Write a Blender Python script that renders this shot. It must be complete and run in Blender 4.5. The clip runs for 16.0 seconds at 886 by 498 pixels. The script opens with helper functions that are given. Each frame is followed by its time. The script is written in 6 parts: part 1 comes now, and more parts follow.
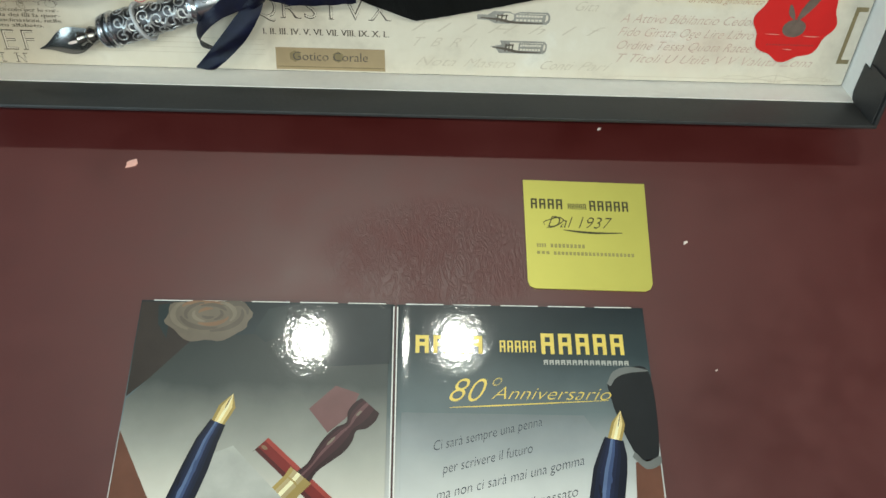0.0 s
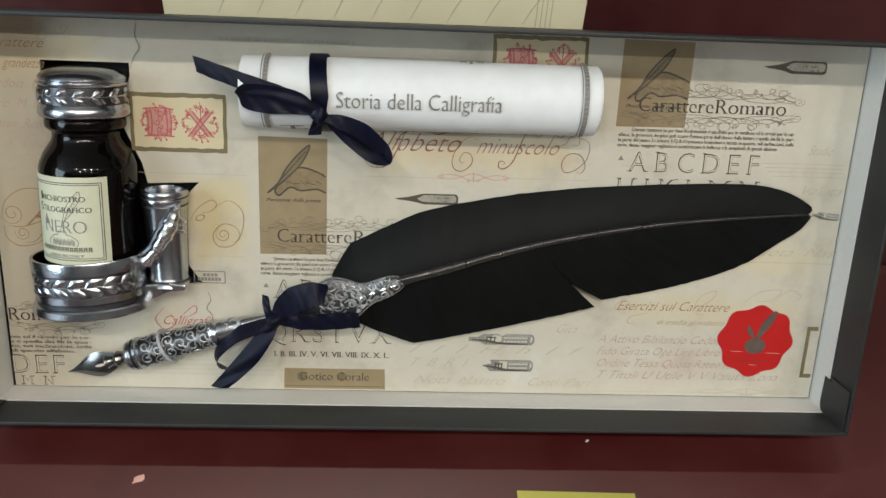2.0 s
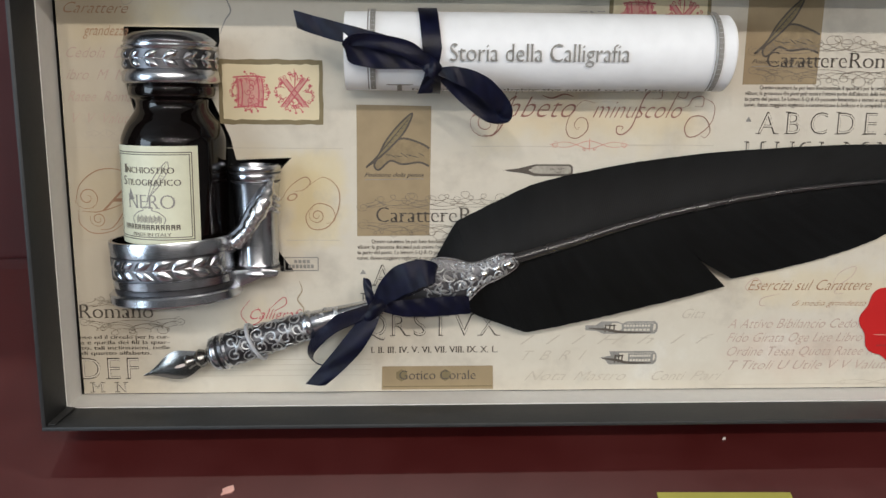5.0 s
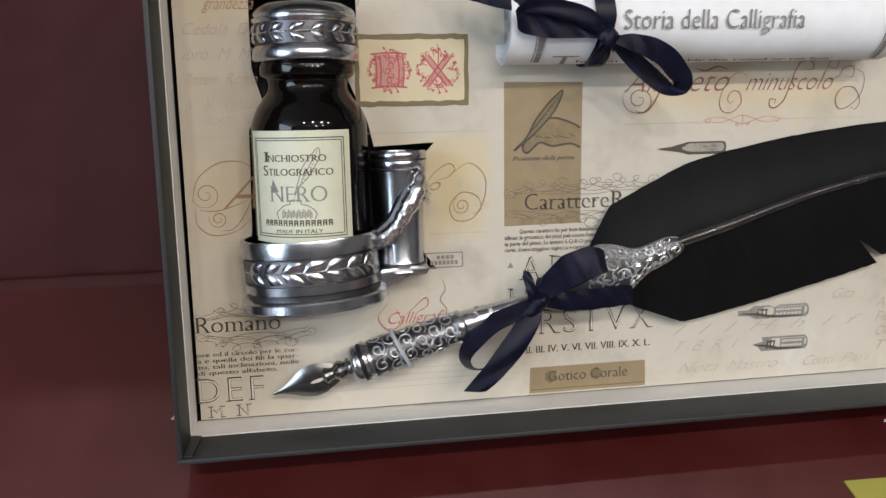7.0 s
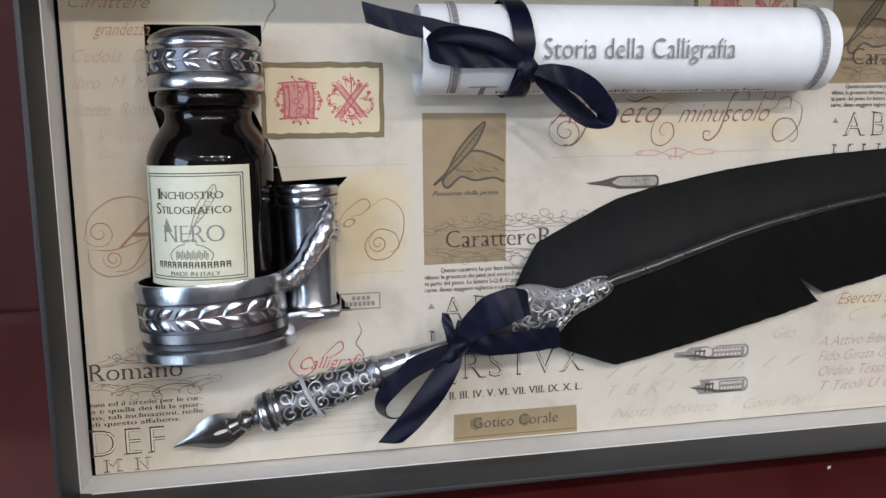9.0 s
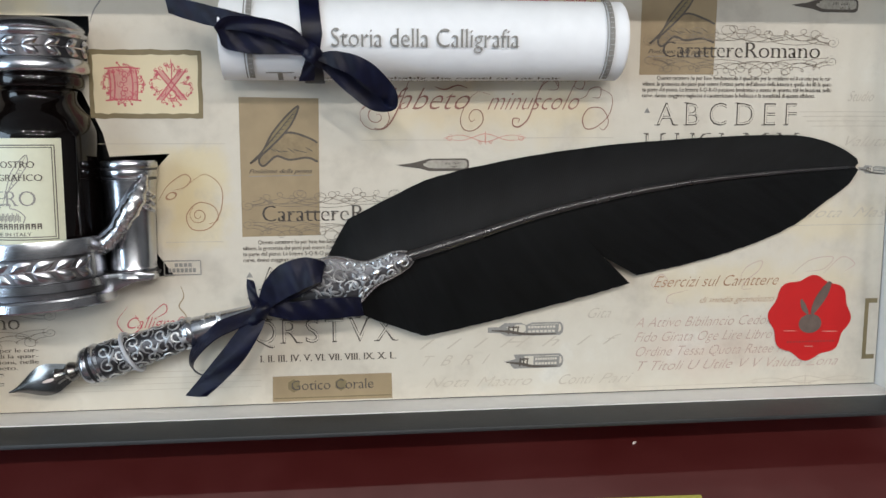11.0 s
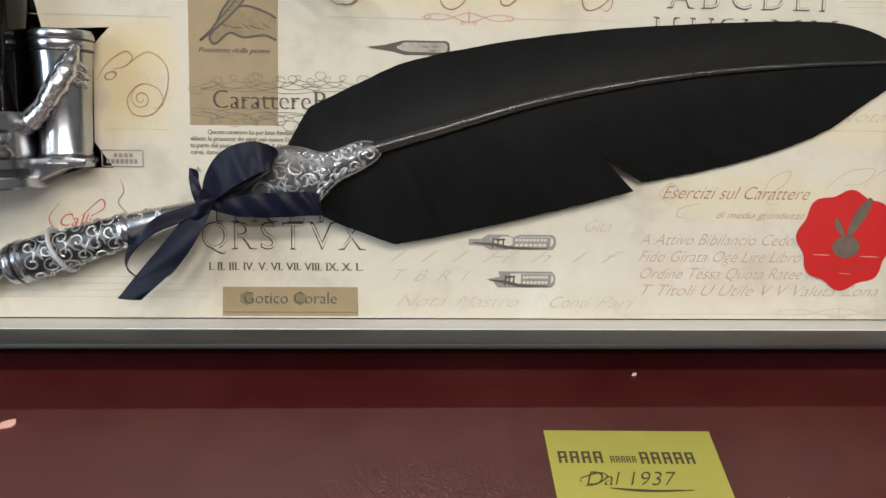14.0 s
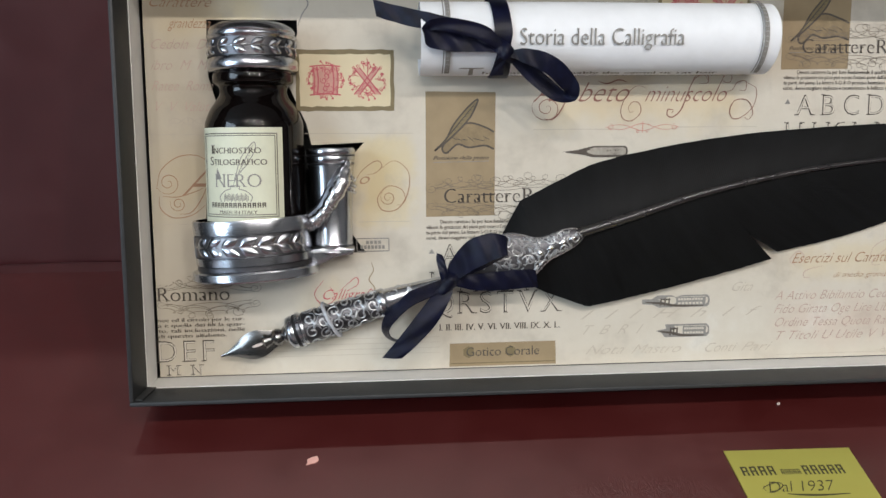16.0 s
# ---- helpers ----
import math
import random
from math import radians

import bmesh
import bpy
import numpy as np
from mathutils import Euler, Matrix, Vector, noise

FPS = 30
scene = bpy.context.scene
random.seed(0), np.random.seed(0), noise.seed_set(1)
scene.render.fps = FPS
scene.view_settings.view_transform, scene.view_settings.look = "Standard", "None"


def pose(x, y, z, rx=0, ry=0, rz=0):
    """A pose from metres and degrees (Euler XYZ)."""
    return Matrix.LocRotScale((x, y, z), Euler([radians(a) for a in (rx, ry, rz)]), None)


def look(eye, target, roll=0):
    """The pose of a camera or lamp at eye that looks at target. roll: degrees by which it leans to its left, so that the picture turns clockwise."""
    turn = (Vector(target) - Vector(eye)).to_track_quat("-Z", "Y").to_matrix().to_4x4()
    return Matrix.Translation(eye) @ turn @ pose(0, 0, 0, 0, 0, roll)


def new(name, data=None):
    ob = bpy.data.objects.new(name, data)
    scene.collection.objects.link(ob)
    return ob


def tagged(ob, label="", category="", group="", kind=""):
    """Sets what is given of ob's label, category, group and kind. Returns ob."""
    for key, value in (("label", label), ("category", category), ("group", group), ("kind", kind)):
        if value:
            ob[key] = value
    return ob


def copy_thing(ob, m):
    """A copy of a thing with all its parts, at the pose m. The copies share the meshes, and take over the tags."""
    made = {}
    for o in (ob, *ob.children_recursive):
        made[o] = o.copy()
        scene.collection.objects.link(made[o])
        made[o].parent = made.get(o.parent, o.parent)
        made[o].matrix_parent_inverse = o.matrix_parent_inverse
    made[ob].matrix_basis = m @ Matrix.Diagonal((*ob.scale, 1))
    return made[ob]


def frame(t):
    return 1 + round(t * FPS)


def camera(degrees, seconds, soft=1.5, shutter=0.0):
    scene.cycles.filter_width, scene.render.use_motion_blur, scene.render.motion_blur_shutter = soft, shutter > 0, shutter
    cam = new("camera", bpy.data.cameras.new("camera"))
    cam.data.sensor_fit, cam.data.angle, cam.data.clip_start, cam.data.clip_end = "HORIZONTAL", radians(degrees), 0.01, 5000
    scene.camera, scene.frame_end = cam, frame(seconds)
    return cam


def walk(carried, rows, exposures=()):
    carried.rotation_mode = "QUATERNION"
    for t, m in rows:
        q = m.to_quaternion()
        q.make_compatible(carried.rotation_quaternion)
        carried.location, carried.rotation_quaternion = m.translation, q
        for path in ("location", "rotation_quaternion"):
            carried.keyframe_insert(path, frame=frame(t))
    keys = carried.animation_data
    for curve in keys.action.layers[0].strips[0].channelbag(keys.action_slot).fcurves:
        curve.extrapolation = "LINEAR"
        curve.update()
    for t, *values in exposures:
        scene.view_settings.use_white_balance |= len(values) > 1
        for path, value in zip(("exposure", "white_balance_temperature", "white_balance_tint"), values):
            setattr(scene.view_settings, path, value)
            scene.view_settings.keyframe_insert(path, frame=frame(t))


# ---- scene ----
cam = camera(56.8, 16.0)
METRES, EYE, TURN = 0.69, 0.2575, -3.7
LEAN = 23.0      # degrees by which the gift box leans back from upright
FRAME = pose(0, 0, 0.0662, -LEAN)     # the leaning frame of the box: x along it, z up its face, y into it
ROWS = [
    (0.0, 0.0, 0.0, 0.0, 2.13, -39.81, -2.55),
    (0.5, -0.0005, -0.0116, 0.0162, 1.77, -31.95, -2.54),
    (1.0, -0.0041, -0.0211, 0.03, 1.6, -27.04, -2.59),
    (1.5, -0.0042, -0.0314, 0.0274, 1.35, -22.08, -2.56),
    (2.0, -0.0002, -0.0418, 0.0036, 1.39, -16.31, -2.13),
    (2.5, -0.0029, -0.0246, -0.0568, 1.51, -12.4, -0.89),
    (3.0, -0.0107, -0.0222, -0.0799, 1.48, -11.1, -0.76),
    (5.5, -0.1014, -0.0107, -0.0735, 0.84, -10.35, -0.13),
    (6.0, -0.1467, -0.0124, -0.0775, -1.5, -10.04, 0.45),
    (6.5, -0.1901, 0.0062, -0.0858, -4.25, -9.74, 0.98),
    (7.0, -0.2063, 0.0334, -0.0943, -5.66, -9.46, 1.13),
    (7.5, -0.2121, 0.0528, -0.093, -6.41, -8.42, 1.44),
    (8.0, -0.2098, 0.069, -0.0928, -6.7, -7.92, 1.41),
    (8.5, -0.1959, 0.0661, -0.0896, -6.81, -8.0, 1.35),
    (9.0, -0.17, 0.0573, -0.0881, -7.02, -8.18, 0.96),
    (11.5, 0.0063, 0.0034, -0.107, -1.13, -7.34, -0.09),
    (12.0, 0.0454, 0.0071, -0.1191, -0.42, -7.17, -0.33),
    (12.5, 0.0678, 0.0279, -0.1283, -0.02, -6.98, -0.4),
    (13.0, 0.0548, 0.0414, -0.1427, 0.22, -7.2, -0.44),
    (13.5, 0.0364, 0.057, -0.1596, 0.41, -7.26, -0.64),
    (14.0, 0.0031, 0.0625, -0.1636, 0.59, -7.52, -0.84),
    (14.5, -0.0287, 0.0552, -0.1615, 0.78, -7.66, -1.0),
    (15.0, -0.0567, 0.0428, -0.1568, 0.94, -7.7, -1.09),
    (15.5, -0.0849, 0.0158, -0.1341, 0.8, -7.88, -0.73),
    (16.0, -0.1294, -0.0414, -0.1169, -1.26, -6.71, 0.47),
]
EXPOSURES = [(0.0, -0.18, 6550, -2), (2.0, -0.45, 6850, 7), (5.5, -0.36, 6750, 13), (7.0, -0.37, 6700, 15), (8.0, -0.34, 6450, 18), (9.0, -0.31, 6250, 16), (12.5, -0.31, 6700, 11), (14.5, -0.12, 6900, 12), (16.0, -0.29, 6550, 13)]     # seconds, stops, kelvin, tint
walk(cam, [(t, FRAME @ pose(0, 0, EYE, 0, 0, TURN) @ pose(METRES * x, METRES * y, METRES * z, 90 + pitch, roll, yaw)) for t, x, y, z, yaw, pitch, roll in ROWS], EXPOSURES)

# ---- light: shop ceiling downlights in rows and a cool window to one side ----
world = bpy.data.worlds.new("shop_air")
world.use_nodes = True
world.node_tree.nodes["Background"].inputs[0].default_value = (0.9, 0.95, 1.0, 1)
world.node_tree.nodes["Background"].inputs[1].default_value = 0.02
scene.world = world
CEIL = 1.72          # ceiling above the table top
LAMP_ROWS = [(0.86, (-0.235, 0.147), 4.4), (-0.85, (-0.5, 0.1, 0.7, 1.3), 9.0), (-1.65, (-0.2, 0.45, 1.1), 10.2)]


def lamp(name, m, power, sx, sy=None, colour=(1.0, 0.965, 0.91)):
    data = bpy.data.lights.new(name, "AREA")
    data.energy, data.color = power, colour
    data.shape, data.size = ("DISK", sx) if sy is None else ("RECTANGLE", sx)
    if sy:
        data.size_y = sy
    ob = new(name, data)
    ob.matrix_world = m
    return ob


for row_y, row_x, row_power in LAMP_ROWS:
    for lamp_x in row_x:
        lamp("downlight_beam", look((lamp_x, row_y, CEIL - 0.012), (lamp_x, row_y, 0)), row_power, 0.085)
lamp("window_daylight", look((-2.4, -1.1, 0.95), (0, 0.3, 0.15)), 62.0, 1.5, 1.4, (0.66, 0.84, 1.0))

# ---- materials ----
Z = 0.001            # lengths below are in millimetres


class Nodes:
    """A small wrapper to write node materials shortly."""

    def __init__(self, name):
        self.mat = bpy.data.materials.new(name)
        self.mat.use_nodes = True
        self.tree = self.mat.node_tree
        self.bsdf = self.tree.nodes["Principled BSDF"]

    def add(self, kind, **values):
        node = self.tree.nodes.new(kind)
        for key, value in values.items():
            node.inputs[key.replace("_", " ")].default_value = value
        return node

    def link(self, a, b):
        self.tree.links.new(a, b)

    def coords(self, which="Object"):
        return self.add("ShaderNodeTexCoord").outputs[which]

    def noise(self, scale, detail=4.0, rough=0.55, vector=None):
        node = self.add("ShaderNodeTexNoise", Scale=scale, Detail=detail, Roughness=rough)
        self.link(vector or self.coords(), node.inputs["Vector"])
        return node.outputs["Fac"]

    def ramp(self, fac, stops):
        node = self.add("ShaderNodeValToRGB")
        while len(node.color_ramp.elements) < len(stops):
            node.color_ramp.elements.new(0.5)
        for e, (p, c) in zip(node.color_ramp.elements, stops):
            e.position, e.color = p, (*c, 1) if len(c) == 3 else c
        self.link(fac, node.inputs["Fac"])
        return node.outputs["Color"]

    def math(self, op, a, b=None):
        node = self.add("ShaderNodeMath")
        node.operation = op
        for i, v in enumerate((a, b)):
            if v is None:
                continue
            if isinstance(v, (int, float)):
                node.inputs[i].default_value = v
            else:
                self.link(v, node.inputs[i])
        return node.outputs[0]

    def mix(self, fac, a, b, blend="MIX"):
        node = self.add("ShaderNodeMix")
        node.data_type, node.blend_type = "RGBA", blend
        for i, v in ((0, fac), (6, a), (7, b)):
            if isinstance(v, (int, float)):
                node.inputs[i].default_value = v
            elif isinstance(v, tuple):
                node.inputs[i].default_value = (*v, 1)
            else:
                self.link(v, node.inputs[i])
        return node.outputs[2]

    def bump(self, height, strength, distance):
        node = self.add("ShaderNodeBump", Strength=strength, Distance=distance)
        self.link(height, node.inputs["Height"])
        self.link(node.outputs[0], self.bsdf.inputs["Normal"])
        return node

    def set(self, **values):
        for key, v in values.items():
            sock = self.bsdf.inputs[key.replace("_", " ")]
            if isinstance(v, (int, float)):
                sock.default_value = v
            elif isinstance(v, tuple):
                sock.default_value = (*v, 1) if len(v) == 3 else v
            else:
                self.link(v, sock)
        return self


def plain(name, colour, rough=0.6, metal=0.0, vary=0.12, scale=220.0, bump=0.0, **more):
    """A surface of one colour with slight mottling at two scales."""
    n = Nodes(name)
    a = n.noise(scale, 5)
    b = n.noise(scale * 0.13, 3)
    f = n.math("MULTIPLY", n.math("ADD", a, b), 0.5)
    lo = tuple(c * (1 - vary) for c in colour)
    hi = tuple(min(1, c * (1 + vary)) for c in colour)
    n.set(Base_Color=n.ramp(f, [(0.3, lo), (0.7, hi)]), Metallic=metal, **more)
    n.set(Roughness=n.math("ADD", n.math("MULTIPLY", b, 0.16), rough - 0.08))
    if bump:
        n.bump(a, bump, 0.0004)
    return n.mat


def leather_material(name, low, high):
    n = Nodes(name)
    grain = n.noise(900, 4, 0.6)
    blotch = n.noise(9, 4, 0.6)
    fine = n.noise(60, 5, 0.6)
    f = n.math("ADD", n.math("MULTIPLY", blotch, 0.6), n.math("MULTIPLY", fine, 0.4))
    n.set(Base_Color=n.ramp(f, [(0.3, low), (0.7, high)]))
    # creases gathered in a few worn areas
    stretch = n.add("ShaderNodeMapping", Scale=(1.0, 0.42, 1.0))
    n.link(n.coords(), stretch.inputs["Vector"])
    ridges = n.add("ShaderNodeTexNoise", Scale=190.0, Detail=3.0, Roughness=0.6, Distortion=2.2)
    n.link(stretch.outputs[0], ridges.inputs["Vector"])
    crease = n.math("ABSOLUTE", n.math("SUBTRACT", ridges.outputs["Fac"], 0.5))
    crease = n.math("MINIMUM", n.math("MULTIPLY", crease, 9.0), 1.0)
    pos = n.add("ShaderNodeSeparateXYZ")
    n.link(n.coords(), pos.inputs[0])
    dx = n.math("MULTIPLY", n.math("SUBTRACT", pos.outputs[0], 0.012), 19.0)
    dy = n.math("MULTIPLY", n.math("SUBTRACT", pos.outputs[1], 0.252), 34.0)
    near = n.math("SUBTRACT", 1.0, n.math("ADD", n.math("MULTIPLY", dx, dx), n.math("MULTIPLY", dy, dy)))
    worn = n.math("MULTIPLY", n.math("MAXIMUM", n.math("ADD", near, n.math("MULTIPLY", n.math("SUBTRACT", blotch, 0.5), 1.5)), 0.0), 1.0)
    worn = n.math("MINIMUM", worn, 1.0)
    height = n.math("ADD", n.math("MULTIPLY", n.math("MULTIPLY", crease, worn), 2.0), n.math("MULTIPLY", grain, 0.16))
    n.set(Roughness=n.math("ADD", n.math("MULTIPLY", blotch, 0.34), n.math("ADD", 0.20, n.math("MULTIPLY", fine, 0.16))), Specular_IOR_Level=1.0)
    n.bump(height, 0.15, 0.0006)
    return n.mat


def paper_material():
    """Cream printed paper with yellow washes, grey foxing and a left margin darkened by age and painted shade."""
    n = Nodes("printed_cream_paper")
    pos = n.add("ShaderNodeSeparateXYZ")
    n.link(n.coords(), pos.inputs[0])
    wob = n.math("MULTIPLY", n.math("SUBTRACT", n.noise(70, 5), 0.5), 0.026)
    x = n.math("ADD", pos.outputs[0], wob)
    z = n.math("ADD", pos.outputs[2], wob)

    def soft_box(u0, u1, v0, v1, soft=15.0):
        out = None
        for val, edge, sign in ((x, u0, 1), (x, u1, -1), (z, v0, 1), (z, v1, -1)):
            d = n.math("MULTIPLY", n.math("SUBTRACT", val, edge * Z), sign / (soft * Z))
            d = n.math("MINIMUM", n.math("MAXIMUM", d, 0.0), 1.0)
            out = d if out is None else n.math("MULTIPLY", out, d)
        return out

    base = n.ramp(n.noise(28, 5, 0.6), [(0.30, (0.49, 0.445, 0.37)), (0.46, (0.62, 0.57, 0.475)), (0.60, (0.65, 0.605, 0.51)), (0.74, (0.70, 0.675, 0.60))])
    col = base
    for box in ((-188, -128, 138, 172), (-188, -72, 66, 108), (-22, 84, 104, 132), (95, 196, 34, 58), (-125, -92, 24, 44), (150, 202, 60, 84)):
        col = n.mix(n.math("MULTIPLY", soft_box(*box), 0.52), col, (0.68, 0.555, 0.30))
    col = n.mix(n.math("MULTIPLY", soft_box(-99, -70, 62, 108, 7.0), 0.36), col, (0.68, 0.555, 0.27))
    for box in ((-20, 88, 112, 126), (-180, -140, 80, 96), (92, 160, 4, 32)):
        col = n.mix(n.math("MULTIPLY", soft_box(*box), 0.26), col, (0.64, 0.42, 0.33))
    # left margin: aged print tone plus the side wall's shade, put into the colour
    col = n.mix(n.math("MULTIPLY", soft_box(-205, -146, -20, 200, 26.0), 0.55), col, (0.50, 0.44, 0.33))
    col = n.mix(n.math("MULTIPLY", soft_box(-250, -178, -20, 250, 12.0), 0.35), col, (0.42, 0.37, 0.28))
    fox = n.noise(55, 6, 0.7)
    col = n.mix(n.math("MULTIPLY", n.math("MAXIMUM", n.math("SUBTRACT", fox, 0.56), 0.0), 2.2), col, (0.46, 0.43, 0.37))
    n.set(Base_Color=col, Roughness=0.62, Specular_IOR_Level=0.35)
    n.bump(n.noise(700, 3), 0.12, 0.0003)
    return n.mat


def feather_material():
    n = Nodes("black_feather_vane")
    uv = n.coords("UV")
    wave = n.add("ShaderNodeTexWave", Scale=1.0, Distortion=0.6, Detail=2.0)
    mapping = n.add("ShaderNodeMapping", Scale=(150.0, 0.6, 1.0))
    n.link(uv, mapping.inputs["Vector"])
    n.link(mapping.outputs[0], wave.inputs["Vector"])
    streak = n.add("ShaderNodeTexNoise", Scale=1.0, Detail=4.0)
    m2 = n.add("ShaderNodeMapping", Scale=(40.0, 1.6, 1.0))
    n.link(uv, m2.inputs["Vector"])
    n.link(m2.outputs[0], streak.inputs["Vector"])
    n.set(Base_Color=n.ramp(streak.outputs["Fac"], [(0.3, (0.0022, 0.0024, 0.0026)), (0.78, (0.0060, 0.0066, 0.0072))]), Roughness=0.54,
          Specular_IOR_Level=0.16)
    n.bump(n.math("ADD", wave.outputs["Fac"], streak.outputs["Fac"]), 0.21, 0.0003)
    return n.mat


def silver_material(name, base, rough, dark=0.35, scale=140.0, relief=0.12):
    """Old cast pewter: bright worn faces, darker tarnish in patches."""
    n = Nodes(name)
    a = n.noise(scale, 5, 0.6)
    b = n.noise(scale * 5, 4, 0.6)
    n.set(Base_Color=n.ramp(a, [(0.30, tuple(c * dark for c in base)), (0.50, base)]), Metallic=1.0)
    n.set(Roughness=n.math("ADD", rough, n.math("MULTIPLY", b, 0.16)))
    n.bump(n.math("ADD", a, n.math("MULTIPLY", b, 0.25)), relief, 0.0004)
    return n.mat


def satin_material():
    n = Nodes("navy_satin_ribbon")
    uv = n.coords("UV")
    weave = n.add("ShaderNodeTexWave", Scale=1.0, Distortion=0.5, Detail=1.0)
    weave.bands_direction = "Y"
    mp = n.add("ShaderNodeMapping", Scale=(1.0, 9.0, 1.0))
    n.link(uv, mp.inputs["Vector"])
    n.link(mp.outputs[0], weave.inputs["Vector"])
    n.set(Base_Color=n.ramp(n.noise(160, 4), [(0.3, (0.0026, 0.003, 0.009)), (0.7, (0.0066, 0.008, 0.027))]), Roughness=0.36,
          Specular_IOR_Level=0.22, Anisotropic=0.4)
    n.bump(weave.outputs["Fac"], 0.18, 0.0003)
    return n.mat


def booklet_material(name, tones):
    """Glossy printed card: dark at the far edge fading to pale grey, print and some reflection in one colour ramp."""
    n = Nodes(name)
    pos = n.add("ShaderNodeSeparateXYZ")
    n.link(n.coords(), pos.inputs[0])
    f = n.math("ADD", n.math("MULTIPLY", n.math("SUBTRACT", -0.002, pos.outputs[1]), 13.0), n.math("MULTIPLY", n.math("SUBTRACT", n.noise(35, 4), 0.5), 0.16))
    n.set(Base_Color=n.ramp(f, tones),
          Roughness=0.34, Specular_IOR_Level=0.3, Coat_Weight=0.8, Coat_Roughness=0.05)
    ripple = n.bump(n.noise(420, 3), 0.055, 0.0006)
    n.link(ripple.outputs[0], n.bsdf.inputs["Coat Normal"])
    return n.mat


LEATHER = leather_material("maroon_leatherette", (0.053, 0.0042, 0.0038), (0.082, 0.0076, 0.0064))
PANEL_LEATHER = leather_material("plum_leatherette", (0.044, 0.0056, 0.0066), (0.067, 0.0090, 0.0096))
PAPER = paper_material()
VANE = feather_material()
SATIN = satin_material()
GLOSSY = booklet_material("glossy_printed_card", [(0.0, (0.012, 0.020, 0.024)), (0.24, (0.026, 0.042, 0.048)), (0.55, (0.13, 0.165, 0.175)), (0.95, (0.56, 0.58, 0.57))])
GLOSSY_PAGE = booklet_material("glossy_letter_sheet", [(0.5, (0.125, 0.15, 0.16)), (0.72, (0.30, 0.33, 0.34)), (1.0, (0.64, 0.66, 0.64))])
GLOSSY_SHEET = booklet_material("glossy_pictured_sheet", [(0.1, (0.022, 0.029, 0.029)), (0.4, (0.056, 0.066, 0.064)), (0.7, (0.30, 0.31, 0.28)), (1.0, (0.64, 0.63, 0.56))])
INLINE = plain("letter_inline", (0.62, 0.57, 0.475), 0.6, vary=0.04)
BLACK_WRAP = plain("black_wrapping_paper", (0.022, 0.0235, 0.0245), 0.55, vary=0.2, scale=500, bump=0.2, Specular_IOR_Level=0.5)
WHITE_LINING = plain("white_lining_paper", (0.78, 0.77, 0.74), 0.6, vary=0.04, scale=300, bump=0.1)
SILVER = silver_material("worn_pewter", (0.55, 0.57, 0.61), 0.15, 0.74, 75, 0.08)
BRIGHT = silver_material("polished_pewter_relief", (0.78, 0.78, 0.79), 0.18, 0.6)
GROUND = silver_material("grey_pewter_ground", (0.24, 0.24, 0.25), 0.28, 0.5)
TARNISH = silver_material("tarnished_pewter_ground", (0.13, 0.13, 0.14), 0.32, 0.45)
STEEL = silver_material("polished_steel_nib", (0.27, 0.26, 0.25), 0.14, 0.7, 60)
COLLAR_GROUND = silver_material("dark_collar_ground", (0.15, 0.15, 0.16), 0.40, 0.6, 300)
VINE = silver_material("dull_pewter_vine", (0.58, 0.59, 0.60), 0.42, 0.75, 200, 0.05)
RUBBER = plain("black_rubber_ring", (0.012, 0.012, 0.013), 0.4)
GLASS_INK = plain("black_ink_in_glass", (0.003, 0.002, 0.0018), 0.07, vary=0.3, Specular_IOR_Level=0.38)
LABEL_PAPER = plain("ivory_label_paper", (0.70, 0.71, 0.545), 0.5, vary=0.05, scale=400)
PARCHMENT = plain("white_parchment", (0.88, 0.90, 0.915), 0.55, vary=0.06, scale=120, bump=0.1)
QUILL_SHAFT = plain("dark_horn_shaft", (0.020, 0.018, 0.019), 0.27, vary=0.35, scale=300, Specular_IOR_Level=0.7)
TIE = plain("translucent_white_tie", (0.62, 0.64, 0.68), 0.35, Transmission_Weight=0.25)
INK = plain("dark_brown_print_ink", (0.085, 0.070, 0.055), 0.6, vary=0.3, scale=900)
INK_FINE = plain("fine_brown_pen_ink", (0.19, 0.155, 0.115), 0.6, vary=0.3, scale=900)
INK_GREY = plain("grey_print_ink", (0.26, 0.25, 0.23), 0.6, vary=0.25, scale=900)
INK_FAINT = plain("faint_sepia_ink", (0.52, 0.465, 0.38), 0.6, vary=0.12, scale=300)
INK_ROSE = plain("faint_rose_ink", (0.53, 0.40, 0.335), 0.6, vary=0.15, scale=300)
INK_RED = plain("carmine_print_ink", (0.52, 0.10, 0.12), 0.6, vary=0.2, scale=500)
INK_PINK = plain("washed_pink_ink", (0.60, 0.31, 0.25), 0.6, vary=0.15, scale=200)
INK_MAROON = plain("maroon_script_ink", (0.27, 0.125, 0.095), 0.6, vary=0.35, scale=150)
INK_RUST = plain("rust_script_ink", (0.40, 0.23, 0.14), 0.6, vary=0.2, scale=150)
TAN = plain("tan_printed_panel", (0.325, 0.245, 0.140), 0.6, vary=0.14, scale=120)
TAN_DARK = plain("olive_brown_border", (0.205, 0.160, 0.080), 0.6, vary=0.2, scale=260)
TAN_PALE = plain("pale_tan_print", (0.25, 0.185, 0.10), 0.6, vary=0.35, scale=300)
NIB_GREY = plain("grey_halftone_print", (0.36, 0.33, 0.275), 0.6, vary=0.35, scale=700)
CREAM = plain("pale_cream_print", (0.68, 0.585, 0.385), 0.6, vary=0.06, scale=120)
SEAL_RED = plain("scarlet_sticker", (0.53, 0.016, 0.016), 0.34, vary=0.06, scale=90)
SEAL_DARK = plain("dark_red_print", (0.36, 0.03, 0.028), 0.4, vary=0.1)
